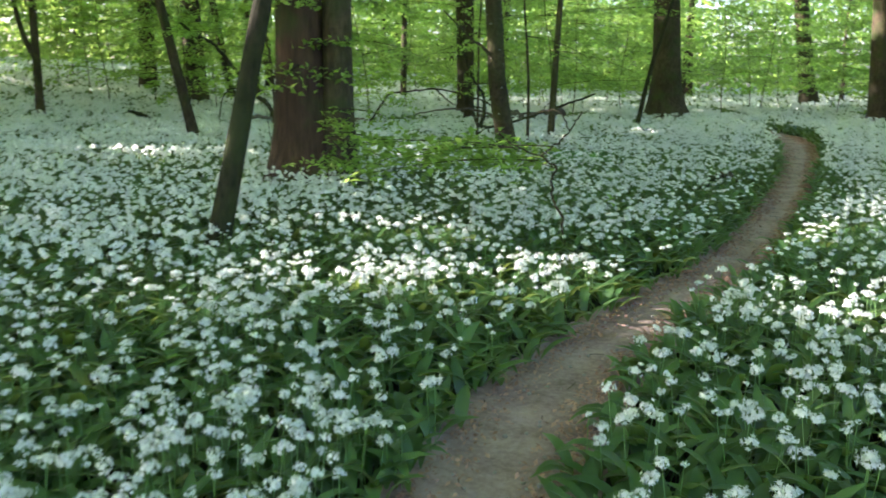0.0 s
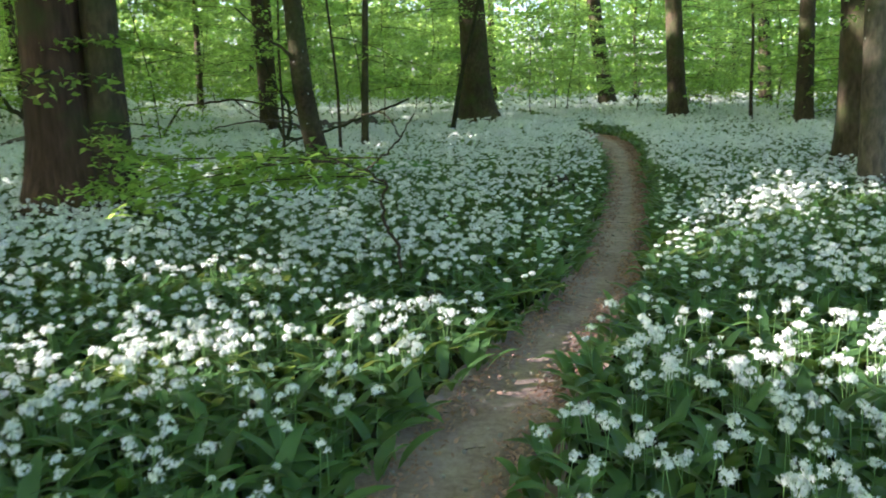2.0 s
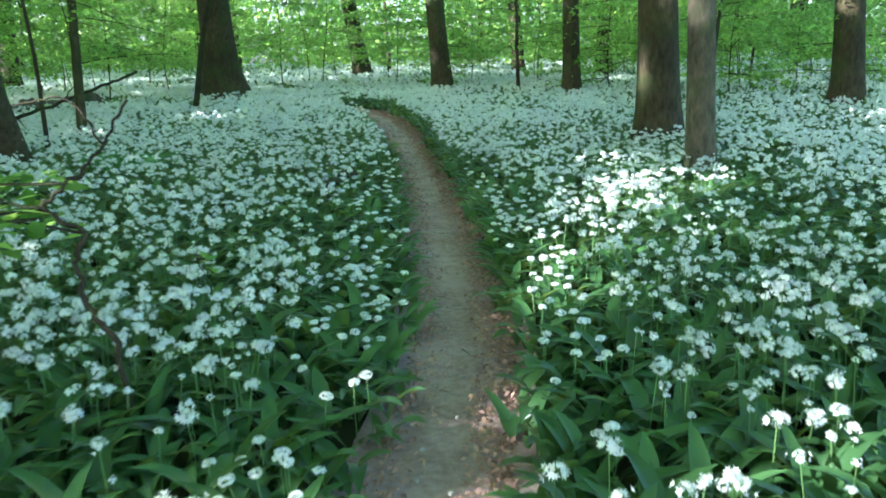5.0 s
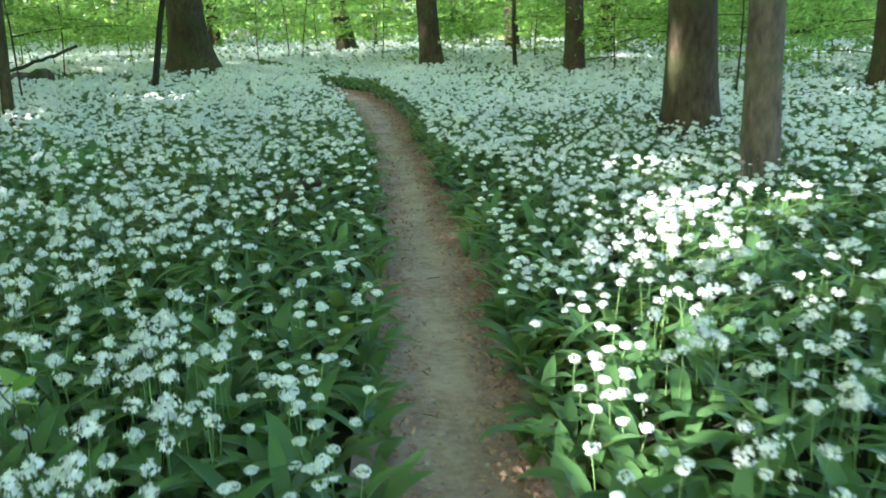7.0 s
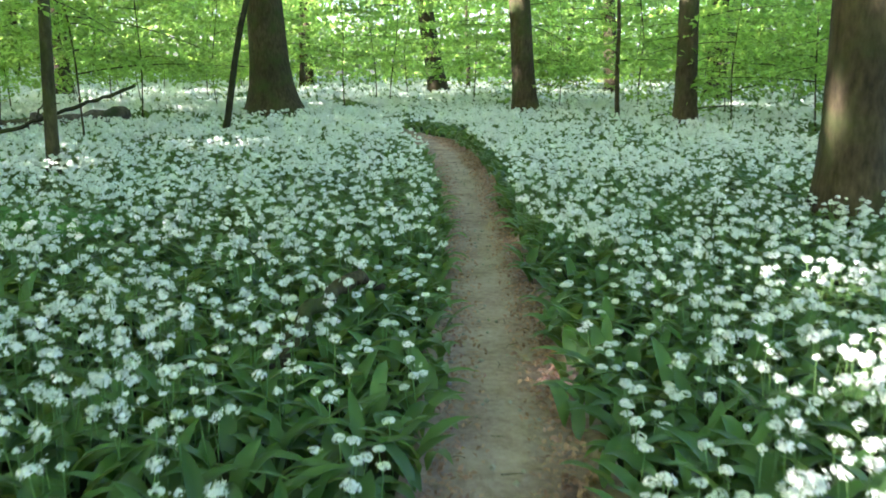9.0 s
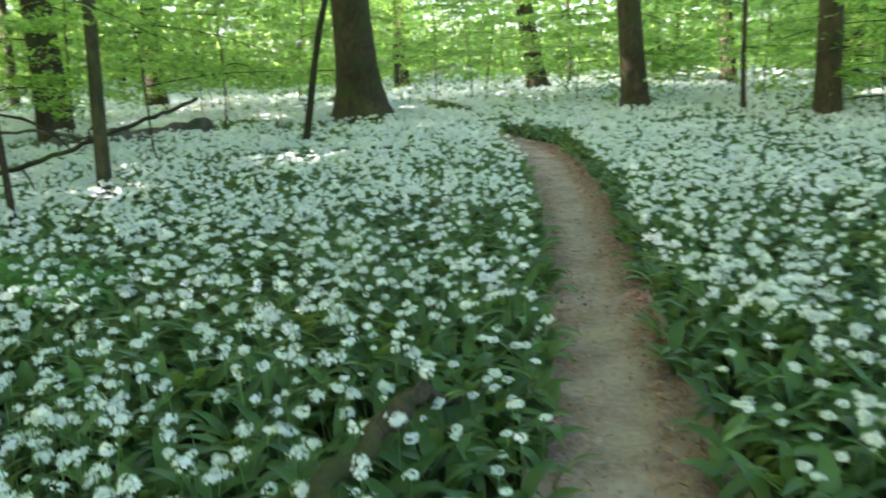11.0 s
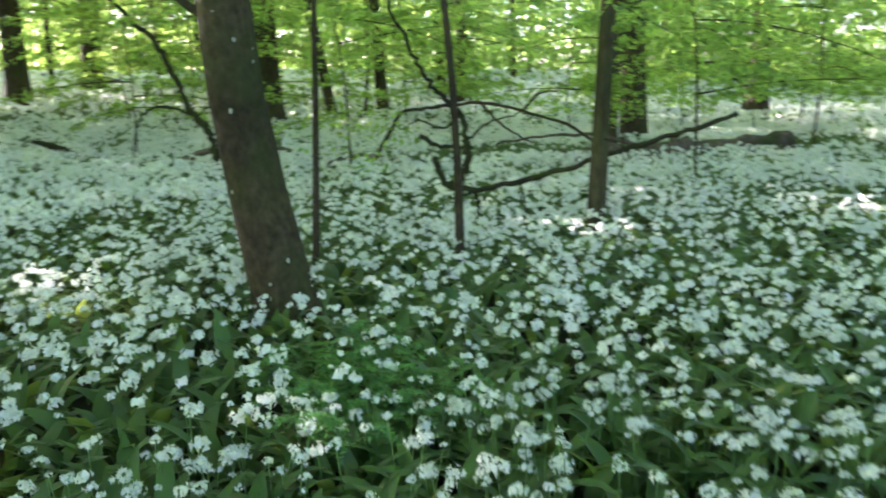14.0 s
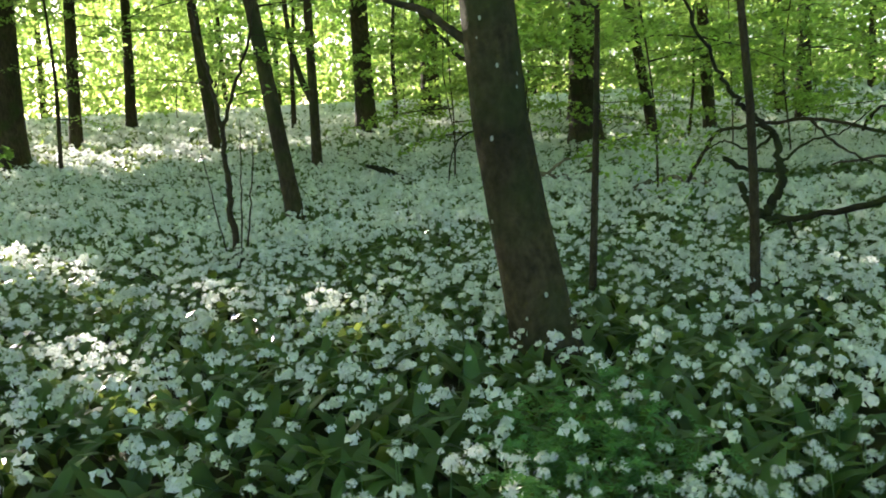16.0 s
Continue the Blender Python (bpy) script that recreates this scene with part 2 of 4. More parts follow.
def tube(points, radii, sides=8, lobes=0.0, rough=0.0, seed=0):
    """A tapered, closed tube along a line of points. Returns vertices and quads."""
    p = np.asarray(points, float)
    r = np.asarray(radii, float)
    d = np.gradient(p, axis=0)
    d /= np.linalg.norm(d, axis=1)[:, None] + 1e-9
    ref = np.where(np.abs(d[:, 2:3]) > 0.9, np.array([[1.0, 0, 0]]), np.array([[0, 0, 1.0]]))
    if (np.abs(d[:, 2]) > 0.5).mean() > 0.5:
        ref[:] = (1.0, 0, 0)
    else:
        ref[:] = (0, 0, 1.0)
    u = np.cross(d, ref)
    u /= np.linalg.norm(u, axis=1)[:, None] + 1e-9
    v = np.cross(d, u)
    a = np.arange(sides) * 2 * math.pi / sides
    k = np.arange(len(p))[:, None]
    wave = 1 + rough * (np.sin(3 * a + 0.7 * k + seed) * 0.5 + np.sin(5 * a - 0.9 * k + seed * 2.1) * 0.5)
    if lobes:
        wave = wave + lobes * np.exp(-k / 2.0) * np.cos(5 * a + seed)
    ring = r[:, None] * wave
    vs = p[:, None, :] + ring[..., None] * (np.cos(a)[None, :, None] * u[:, None, :] + np.sin(a)[None, :, None] * v[:, None, :])
    n = len(p)
    i, j = np.meshgrid(np.arange(n - 1), np.arange(sides), indexing="ij")
    j2 = (j + 1) % sides
    f = np.stack([i * sides + j, i * sides + j2, (i + 1) * sides + j2, (i + 1) * sides + j], -1).reshape(-1, 4)
    tip = np.array([p[0], p[-1]])
    vs = np.concatenate([vs.reshape(-1, 3), tip])
    c0, c1 = n * sides, n * sides + 1
    jj = np.arange(sides)
    caps = np.concatenate([np.stack([jj, np.full(sides, c0), (jj + 1) % sides], 1),
                           np.stack([(n - 1) * sides + (jj + 1) % sides, np.full(sides, c1), (n - 1) * sides + jj], 1)])
    return vs, [f, caps]


def joined(pieces):
    """Several (vertices, [quads, triangles]) in one."""
    vs, q, t, n = [], [], [], 0
    for v, (fq, ft) in pieces:
        vs.append(v)
        q.append(fq + n)
        t.append(ft + n)
        n += len(v)
    return np.concatenate(vs), [np.concatenate(q), np.concatenate(t)]


def smooth_line(points, n):
    """A smooth curve of n points through the given ones (Catmull-Rom)."""
    p = np.asarray(points, float)
    p = np.concatenate([[2 * p[0] - p[1]], p, [2 * p[-1] - p[-2]]])
    s = np.linspace(0, len(p) - 3 - 1e-6, n)
    i = s.astype(int)
    w = (s - i)[:, None]
    a, b, c, d = p[i], p[i + 1], p[i + 2], p[i + 3]
    return 0.5 * (2 * b + (c - a) * w + (2 * a - 5 * b + 4 * c - d) * w ** 2 + (3 * b - a - 3 * c + d) * w ** 3)


def leaf_mesh(pos, size, tilt=0.5, aspect=0.6):
    """Folded leaves, one at each position, facing mostly up. Returns vertices and triangles."""
    n = len(pos)
    az = rng.uniform(0, 2 * math.pi, n)
    pitch = rng.normal(-0.1, tilt, n)
    roll = rng.normal(0, tilt, n)
    f = np.stack([np.cos(az) * np.cos(pitch), np.sin(az) * np.cos(pitch), np.sin(pitch)], 1)
    s = np.stack([-np.sin(az), np.cos(az), np.zeros(n)], 1)
    up = np.cross(f, s)
    s = s * np.cos(roll)[:, None] + up * np.sin(roll)[:, None]
    up = np.cross(f, s)
    L = (size * rng.uniform(0.7, 1.25, n))[:, None]
    w = L * aspect * 0.5
    v = np.stack([pos - f * L * 0.5, pos - f * L * 0.08 + s * w + up * w * 0.3, pos + f * L * 0.5 - up * w * 0.3, pos - f * L * 0.08 - s * w + up * w * 0.3], 1)
    b = (np.arange(n) * 4)[:, None]
    t = np.concatenate([b + [0, 1, 2], b + [0, 2, 3]], 1).reshape(-1, 3)
    return v.reshape(-1, 3), t


# gaps cut in the leaves to place sun patches: centre x, y, half length along the sun's way, half width
GAPS = np.array([
    (-0.7, 5.3, 0.6, 0.16), (0.5, 6.25, 1.0, 0.36), (1.45, 6.75, 0.65, 0.46), (1.86, 6.92, 0.28, 0.3), (2.25, 7.95, 0.14, 0.08), (2.2, 7.5, 0.04, 0.1), (2.35, 8.5, 0.06, 0.2), (3.65, 6.85, 0.8, 0.42),
    (2.85, 8.65, 0.1, 0.12), (3.0, 9.1, 0.3, 0.3), (3.2, 9.65, 0.25, 0.17), (3.55, 10.15, 0.22, 0.14), (4.0, 10.75, 0.28, 0.15), (4.5, 11.45, 0.3, 0.1), (5.2, 11.75, 0.25, 0.1),
    (8.6, 14.4, 0.25, 0.07), (9.4, 15.3, 0.3, 0.08), (10.0, 16.6, 0.4, 0.12), (-6.8, 11.9, 1.0, 0.25), (-2.3, 12.8, 0.3, 0.12),
    (-5.0, 12.75, 0.5, 0.1), (-3.6, 13.6, 0.32, 0.07), (-2.8, 14.3, 0.2, 0.12), (-0.2, 20.3, 0.5, 0.2), (-0.1, 7.9, 0.7, 0.15), (-0.95, 15.4, 0.25, 0.12),
    (10.2, 30.3, 0.8, 0.3), (-8.0, 37.7, 1.6, 0.5),
])
AWAY = np.array((-math.sin(SUN_AZ), math.cos(SUN_AZ)))
stray = np.random.default_rng(21)


def shading(pos, margin=0.25):
    """True for leaves that do not stand in the way of the sun's gaps."""
    z = pos[:, 2]
    xy = pos[:, :2] - AWAY[None, :] * ((z - 0.3) / math.tan(SUN_EL))[:, None]
    ok = np.ones(len(pos), bool)
    for gx, gy, a, b in GAPS:
        d = xy - np.array((gx, gy))
        along = d @ AWAY
        side = d @ np.array((-AWAY[1], AWAY[0]))
        ok &= (along / (a + margin)) ** 2 + (side / (b + margin)) ** 2 > 1
    return ok | (stray.uniform(0, 1, len(pos)) < 0.025)


# ---- ground and path ----
LINE = smooth_line([(3.6, -3.0), (2.9, 0.5), (2.33, 3.0), (2.1, 4.6), (2.1, 5.6), (2.22, 6.5), (2.47, 7.8), (2.64, 8.6), (2.74, 9.5), (2.86, 11.0), (2.94, 12.5), (3.0, 14.0),
                    (3.03, 16.0), (3.05, 18.4), (2.99, 20.2), (2.84, 21.9), (2.55, 23.7), (2.05, 25.8), (1.55, 27.8), (0.95, 30.0), (0.4, 32.6), (-0.5, 37.0)], 900)


def half_width(y):
    return np.interp(y, (-3, 3, 4.7, 5.6, 6.5, 8, 9.3, 11, 12, 14, 15, 17.5, 20, 23.5, 25, 28.6, 30, 34, 36), (0.33, 0.31, 0.27, 0.26, 0.24, 0.22, 0.22, 0.26, 0.24, 0.26, 0.26, 0.32, 0.35, 0.4, 0.12, 0.06, 0.42, 0.42, 0.05))


def off_path(x, y):
    """Distance to the edge of the path, negative on it."""
    x, y = np.asarray(x), np.asarray(y)
    yy = LINE[:, 1]
    cx = np.interp(y, yy, LINE[:, 0])
    slope = np.interp(y, yy, np.gradient(LINE[:, 0], yy))
    edge = half_width(y) + 0.03 * np.sin(y * 5.3) + 0.025 * np.sin(y * 11.7 + 2 * (x > cx))
    return np.abs(x - cx) / np.sqrt(1 + slope ** 2) - edge


gx = np.unique(np.concatenate([np.linspace(-900, -60, 8), np.linspace(-60, 50, 111), np.linspace(50, 900, 8)]))
gy = np.unique(np.concatenate([np.linspace(-900, -40, 8), np.linspace(-40, 80, 81), np.linspace(80, 900, 8)]))
X, Y = np.meshgrid(gx, gy, indexing="ij")
gv = np.stack([X, Y, ground_z(X, Y) - 0.02], -1).reshape(-1, 3)
i, j = np.meshgrid(np.arange(len(gx) - 1), np.arange(len(gy) - 1), indexing="ij")
k = len(gy)
gf = np.stack([i * k + j, (i + 1) * k + j, (i + 1) * k + j + 1, i * k + j + 1], -1).reshape(-1, 4)
ground = tagged(new("ground", mesh_of("ground", gv, gf, M_GROUND, True)), "dark forest soil with leaf litter under the wild garlic", "ground", kind="structure")

across = np.linspace(-1, 1, 17)
pw = half_width(LINE[:, 1]) + 0.12
px = LINE[:, 0:1] + across[None, :] * pw[:, None]
py = np.repeat(LINE[:, 1:2], 17, 1)
lumps = np.array([[noise.noise((a * 9, b * 9, 0)) + 0.6 * noise.noise((a * 23, b * 23, 5)) for a, b in zip(ra, rb)] for ra, rb in zip(px, py)])
pz = 0.018 + 0.026 * (np.abs(across)[None, :] ** 2 - 0.5) + 0.011 * lumps + 0.006 * np.sin(py * 5.1)
i, j = np.meshgrid(np.arange(len(LINE) - 1), np.arange(16), indexing="ij")
pf = np.stack([i * 17 + j, i * 17 + j + 1, (i + 1) * 17 + j + 1, (i + 1) * 17 + j], -1).reshape(-1, 4)
path = tagged(new("path", mesh_of("path", np.stack([px, py, pz], -1).reshape(-1, 3), pf, M_DIRT, True)), "narrow trodden path of bare grey-brown earth", "path", kind="structure")

# ---- trees ----
CROWNS = []      # where stems stand


def to_tree(x, y):
    return min((math.hypot(x - a, y - b) for a, b in CROWNS), default=99)


def trunk_line(x, y, lean, height, seed, bend=0.0, bow=None):
    """Points of a stem that leans by lean (metres per metre) near the ground and straightens above."""
    z = np.array([-0.12, 0.0, 0.08, 0.18, 0.32, 0.55, 0.9, 1.4, 2.0, 2.8, 3.8, 5.0, 7.0, 10.0, 13.0, 17.0, 22.0])
    z = np.concatenate([z[z < height], [height]])
    run = np.where(z < 5, z, 5 + (z - 5) * 0.4)
    if bow:
        run = np.where(z < bow[0], bow[1] * z, bow[1] * bow[0] + bow[2] * (z - bow[0]))
    run = run - 0.27
    wob = bend * np.minimum(1, z / 2)
    return np.stack([lean[0] * run + wob * np.sin(z * 1.3 + seed), lean[1] * run + wob * np.cos(z * 1.1 + seed * 2), z], 1)


def spray_points(origin, az, length, n):
    """Leaves along a flat, drooping twig: positions, and the twig's own line."""
    s = np.linspace(0, 1, 6)
    droop = rng.uniform(0.05, 0.3)
    rise = rng.uniform(-0.05, 0.25)
    line = np.stack([np.cos(az) * s * length, np.sin(az) * s * length, rise * s * length - droop * length * s ** 2], 1) + origin
    u = rng.uniform(0.12, 1.05, n)
    c = np.stack([np.interp(u, s, line[:, q]) for q in range(3)], 1)
    wide = length * 0.42 * np.sin(np.clip(u, 0, 1) * math.pi * 0.85 + 0.25)
    side = rng.uniform(-1, 1, n) * wide
    c += np.stack([-np.sin(az) * side, np.cos(az) * side, rng.normal(0, 0.035, n) - 0.12 * np.abs(side)], 1)
    return c, line


def tree(name, x, y, diam, lean, label, category="tree", height=None, mat=None, flare=0.6, sprays=6, spray_z=(2.2, 6.5), spray_len=(1.0, 2.4),
         leaf=0.095, crown=350, crown_z=(8.0, 19.0), crown_r=3.2, leaf_mat=None, bend=0.0, group="", twin=None, per=110, bow=None):
    """One tree: trunk, limbs and a crown of leaves, standing at its own base."""
    seed = abs(x * 3.7 + y * 1.9)
    CROWNS.append((x, y))
    mat = mat or M_BARK
    height = height or min(21.0, 7.0 + diam * 24)
    z0 = float(ground_z(x, y))
    root = thing(name, (x, y, z0), label, category, group)
    line = trunk_line(x, y, lean, height, seed, bend, bow)
    z = line[:, 2]
    r = diam / 2 * (1 - 0.75 * np.clip(z / height, 0, 1) ** 0.9) * (1 + flare * np.exp(-np.maximum(z, 0) / (0.18 + diam * 0.35)))
    sides = 20 if diam > 0.4 else 12 if diam > 0.15 else 8
    v, f = tube(line, r, sides, 0.10 * (diam > 0.4), 0.035, seed)
    part("trunk", mesh_of("trunk", v, f, mat, True), root)
    at = lambda h: np.array([np.interp(h, z, line[:, q]) for q in range(3)])
    if twin:
        l2 = line.copy()
        l2[:, 0] += twin[0] * (1 + 0.03 * z)
        l2[:, 1] += twin[1] * (1 + 0.03 * z)
        v, f = tube(l2, r * twin[2], sides, 0.08, 0.035, seed + 2)
        part("trunk", mesh_of("trunk", v, f, twin[3], True), root, "grey second stem")
    # limbs that carry the high crown
    pts = []
    if crown:
        for q in range(5):
            h = rng.uniform(crown_z[0] * 0.75, height * 0.85)
            az = q * 1.26 + seed + rng.normal(0, 0.3)
            L = rng.uniform(0.5, 1.0) * crown_r
            b = at(h)
            s = np.linspace(0, 1, 5)[:, None]
            arm = b + s * np.array([np.cos(az) * L, np.sin(az) * L, 0.7 * L]) + s ** 2 * np.array([0, 0, 0.2 * L])
            v, f = tube(arm, np.linspace(np.interp(h, z, r) * 0.5, 0.015, 5), 6)
            part("limb", mesh_of("limb", v, f, mat, True), root)
        n = crown
        cz = rng.uniform(crown_z[0], crown_z[1], n)
        mid = (cz - crown_z[0]) / (crown_z[1] - crown_z[0])
        rad = crown_r * np.sqrt(rng.uniform(0.02, 1, n)) * (0.55 + 0.6 * np.sin(mid * 2.6 + 0.3))
        a = rng.uniform(0, 2 * math.pi, n)
        top = at(min(height, crown_z[0] + 4))
        pos = np.stack([top[0] + rad * np.cos(a), top[1] + rad * np.sin(a), cz], 1)
        pos = pos[shading(pos + np.array([x, y, z0]), 0.15)]
        pts.append((pos, 0.62))
    # low leafy twigs
    low = []
    lines = []
    for q in range(sprays):
        h = rng.uniform(*spray_z)
        az = rng.uniform(0, 2 * math.pi)
        c, ln = spray_points(at(min(h, height * 0.97)), az, rng.uniform(*spray_len), per)
        low.append(c)
        lines.append(ln)
    here = np.array([x, y, z0])
    clear = lambda c: c[shading(c + here, 0.1) & (c[:, 2] > 0.35)]
    for c, ln in zip(low[:8], lines[:8]):
        v, f = tube(ln, np.linspace(0.012 + diam * 0.012, 0.003, 6), 5)
        twig = part("branch", mesh_of("branch", v, f, M_TWIG, True), root)
        c = clear(c)
        if len(c):
            part("leaves", mesh_of("leaves", *leaf_mesh(c, leaf, 0.5), leaf_mat or M_BEECH), twig)
    if len(low) > 8:
        pts.append((clear(np.concatenate(low[8:])), leaf))
    vs, fs, n = [], [], 0
    for pos, size in pts:
        v, t = leaf_mesh(pos, size, 0.9 if size > 0.3 else 0.5)
        vs.append(v)
        fs.append(t + n)
        n += len(v)
    if vs:
        part("crown", mesh_of("crown", np.concatenate(vs), np.concatenate(fs), leaf_mat or M_BEECH), root)
    return root


BEECH = "tall beech with smooth grey-brown bark rising from wild garlic"
POLE = "thin dark sapling stem with sparse fresh leaves"
tree("beech_tree", -2.95, 10.85, 0.66, (0.0, 0.0), "massive old beech with reddish-brown bark and a grey second stem", mat=M_BROWN, twin=(0.42, 0.18, 0.62, M_BARK), flare=1.0, sprays=7, spray_z=(1.2, 4))
tree("leaning_tree", -1.32, 7.09, 0.195, (0.215, 0.094), "leaning young tree with dark mossy bark in wild garlic", mat=M_MOSSY, flare=0.2, height=8, sprays=3, spray_z=(2.2, 5), crown=100, crown_r=1.8, crown_z=(6, 10))
tree("beech_tree", -0.95, 28.3, 0.92, (-0.05, -0.01), "big old beech with spreading root flare beside the path", flare=1.1, sprays=10, spray_z=(1.5, 6))
tree("leaning_pole", -0.88, 23.2, 0.13, (0.2, 0.1), "thin dark stem leaning against the big beech", mat=M_MOSSY, flare=0.1, height=8, sprays=3, crown=0, bend=0.06)
for x, y, d, lx, ly in [(3.1, 41.6, 0.72, -0.15, -0.05), (4.95, 28.3, 0.55, -0.065, 0.0),
                        (7.55, 24.4, 0.42, -0.025, 0), (11.1, 33.2, 0.58, 0.03, 0), (6.18, 15.42, 0.53, -0.04, 0.0), (11.1, 19.1, 0.54, -0.06, 0.0), (26.0, 47, 1.0, -0.04, 0), (-9.6, 37, 0.7, 0.03, 0.01),
                        (-19.0, 25.4, 0.62, 0.02, 0.01), (-18.5, 10.5, 0.8, 0.025, 0.07), (-20.8, 19.5, 0.58, 0, 0), (-23.9, 22.6, 0.66, 0.01, 0.02), (-15.2, 23.4, 0.72, 0, -0.01)]:
    tree("beech_tree", x, y, d, (lx, ly), BEECH, group="beech trees", mat=M_BARK, sprays=9, spray_z=(2.0, 5.5))
tree("grey_tree", 5.64, 12.9, 0.29, (-0.045, 0.0), "tree with pale grey lichen-spotted bark in wild garlic", mat=M_GREY, flare=0.25, height=13, sprays=3)
for x, y, d, lx, ly in [(-13.8, 35.8, 0.3, 0.02, 0.01), (24.7, 35.8, 0.48, -0.1, 0.02), (18.8, 27.3, 0.28, -0.01, 0),
                        (-6.1, 24.6, 0.3, 0, 0), (-7.2, 27.0, 0.52, -0.03, -0.01), (-16.5, 31.2, 0.3, 0, 0), (-21.1, 11.8, 0.34, 0.026, 0.07),
                        (-26.6, 13.2, 0.36, 0.02, 0.06), (-19.1, 15.1, 0.3, -0.024, -0.065), (-8.28, 15.03, 0.23, -0.17, -0.095), (-15.3, 25.4, 0.28, -0.06, -0.17),
                        (-15.8, 27.5, 0.35, -0.02, -0.06), (-17.3, 32.2, 0.34, -0.01, -0.02), (-18.8, 32.6, 0.39, -0.016, -0.04)]:
    tree("beech_tree", x, y, d, (lx, ly), "slender beech trunk among wild garlic in shade", group="slender beeches", flare=0.35, sprays=7, spray_z=(2.0, 5.5), crown=200, crown_r=2.5)
tree("young_tree", -1.78, 18.39, 0.16, (0.04, 0.014), "straight young tree with mossy green-brown bark", mat=M_OLIVE, flare=0.15, height=9, sprays=4, crown=120, crown_r=2, crown_z=(6, 11))
forked = tree("beech_tree", -14.4, 16.65, 0.22, (0.006, 0.017), "slender beech forking into two stems above the garlic", group="slender beeches", flare=0.35, sprays=6, spray_z=(2.4, 5.5), crown=200, crown_r=2.5)
v, f = tube(smooth_line([(0.0, 0.02, 1.55), (-0.08, -0.16, 2.0), (-0.13, -0.3, 2.6), (-0.16, -0.36, 3.4), (-0.2, -0.42, 5.0), (-0.25, -0.5, 8.0)], 16), np.linspace(0.075, 0.03, 16), 10, 0, 0.04)
part("limb", mesh_of("limb", v, f, M_BARK, True), forked)
spotted = tree("spotted_tree", -1.59, 15.165, 0.345, (-0.11, -0.098), "leaning tree with dark bark and white lichen spots", mat=M_SPOT, flare=0.28, height=12, sprays=3, spray_z=(3, 6), bow=(1.25, 1.37, 0.5))
v, f = tube(smooth_line([(-0.17, -0.15, 1.72), (-0.27, -0.32, 1.86), (-0.36, -0.47, 2.0), (-0.44, -0.62, 2.06), (-0.5, -0.85, 2.2), (-0.7, -1.2, 2.5)], 24), np.linspace(0.03, 0.01, 24), 8, 0, 0.05)
part("limb", mesh_of("limb", v, f, M_SPOT, True), spotted)
for x, y, d, lx, ly in [(6.6, 25.9, 0.11, -0.045, 0), (15.5, 55, 0.25, 0.02, 0), (6.55, 14.9, 0.06, 0.13, -0.01), (15.1, 30.6, 0.1, 0.05, 0),
                        (4.6, 47.6, 0.2, -0.02, 0), (10.5, 56, 0.35, 0.09, 0), (-1.75, 16.72, 0.068, -0.02, -0.03), (-2.5, 16.0, 0.058, 0.013, 0.035), (-16.8, 11.7, 0.1, 0.013, 0.036), 
                        (-22.9, 17.8, 0.17, 0.02, 0.07), (-22.8, 21, 0.17, 0.015, 0.04), (-15.1, 26.3, 0.085, 0.02, 0.06)]:
    tree("sapling", x, y, d, (lx, ly), POLE, "sapling", height=3.5 + d * 25, mat=M_TWIG, flare=0.1, sprays=7, spray_z=(1.3, 5), spray_len=(0.7, 1.6), crown=0, bend=0.05, group="saplings", per=70)

# young beeches of the understorey
for x, y, h in [(-2.7, 21.6, 6), (-4.6, 22.8, 7), (-2.2, 32.5, 7), (-3.6, 27.0, 7), (8.8, 19.6, 6), (9.6, 23.4, 7), (-11.2, 18.4, 6), (-6.6, 19.4, 5), (13.5, 25.0, 7), (4.0, 33.0, 7), (-12.5, 25.5, 7), (1.1, 34.5, 8), (2.0, 37.5, 8), (0.4, 31.5, 7), (1.6, 32.5, 8)]:
    tree("young_beech", x, y, 0.035, (rng.normal(0, 0.05), rng.normal(0, 0.05)), "slim young beech with flat layers of fresh leaves", "young tree", height=h, mat=M_TWIG, flare=0.1,
         sprays=24, spray_z=(1.0, 4.2), spray_len=(0.9, 2.3), leaf=0.095, crown=0, bend=0.07, group="understorey beeches", per=120)
for x, y in [(8.6, 24.8), (10.2, 21.8), (11.8, 24.6), (9.4, 27.4), (13.2, 22.6), (14.6, 26.2), (6.2, 31.0), (16.4, 23.8)]:
    tree("young_beech", x, y, 0.03, (rng.normal(0, 0.05), rng.normal(0, 0.05)), "low young beech with spreading dark green leafy twigs", "young tree", height=rng.uniform(3.0, 4.2), mat=M_TWIG, flare=0.1,
         sprays=22, spray_z=(0.5, 2.4), spray_len=(1.0, 2.4), leaf=0.12, crown=0, bend=0.1, group="understorey beeches", per=80)
for q in range(80):
    while True:
        a = rng.uniform(-0.75, 2.0)
        d = rng.uniform(17, 40)
        x, y = 2.0 - math.sin(a) * d, 13 + math.cos(a) * d
        if abs(x - np.interp(y, LINE[:, 1], LINE[:, 0])) > 2.2 and to_tree(x, y) > 1.2 and (a < 1.2 or q % 3 == 0):
            break
    tree("young_beech", x, y, rng.uniform(0.02, 0.045), (rng.normal(0, 0.06), rng.normal(0, 0.06)), "young beech with layered sprays of fresh green leaves", "young tree", height=rng.uniform(5.5, 9), mat=M_TWIG, flare=0.1,
         sprays=30, spray_z=(1.0, 5.2), spray_len=(1.0, 2.6), leaf=0.14, crown=0, bend=0.16, group="understorey beeches", per=72)

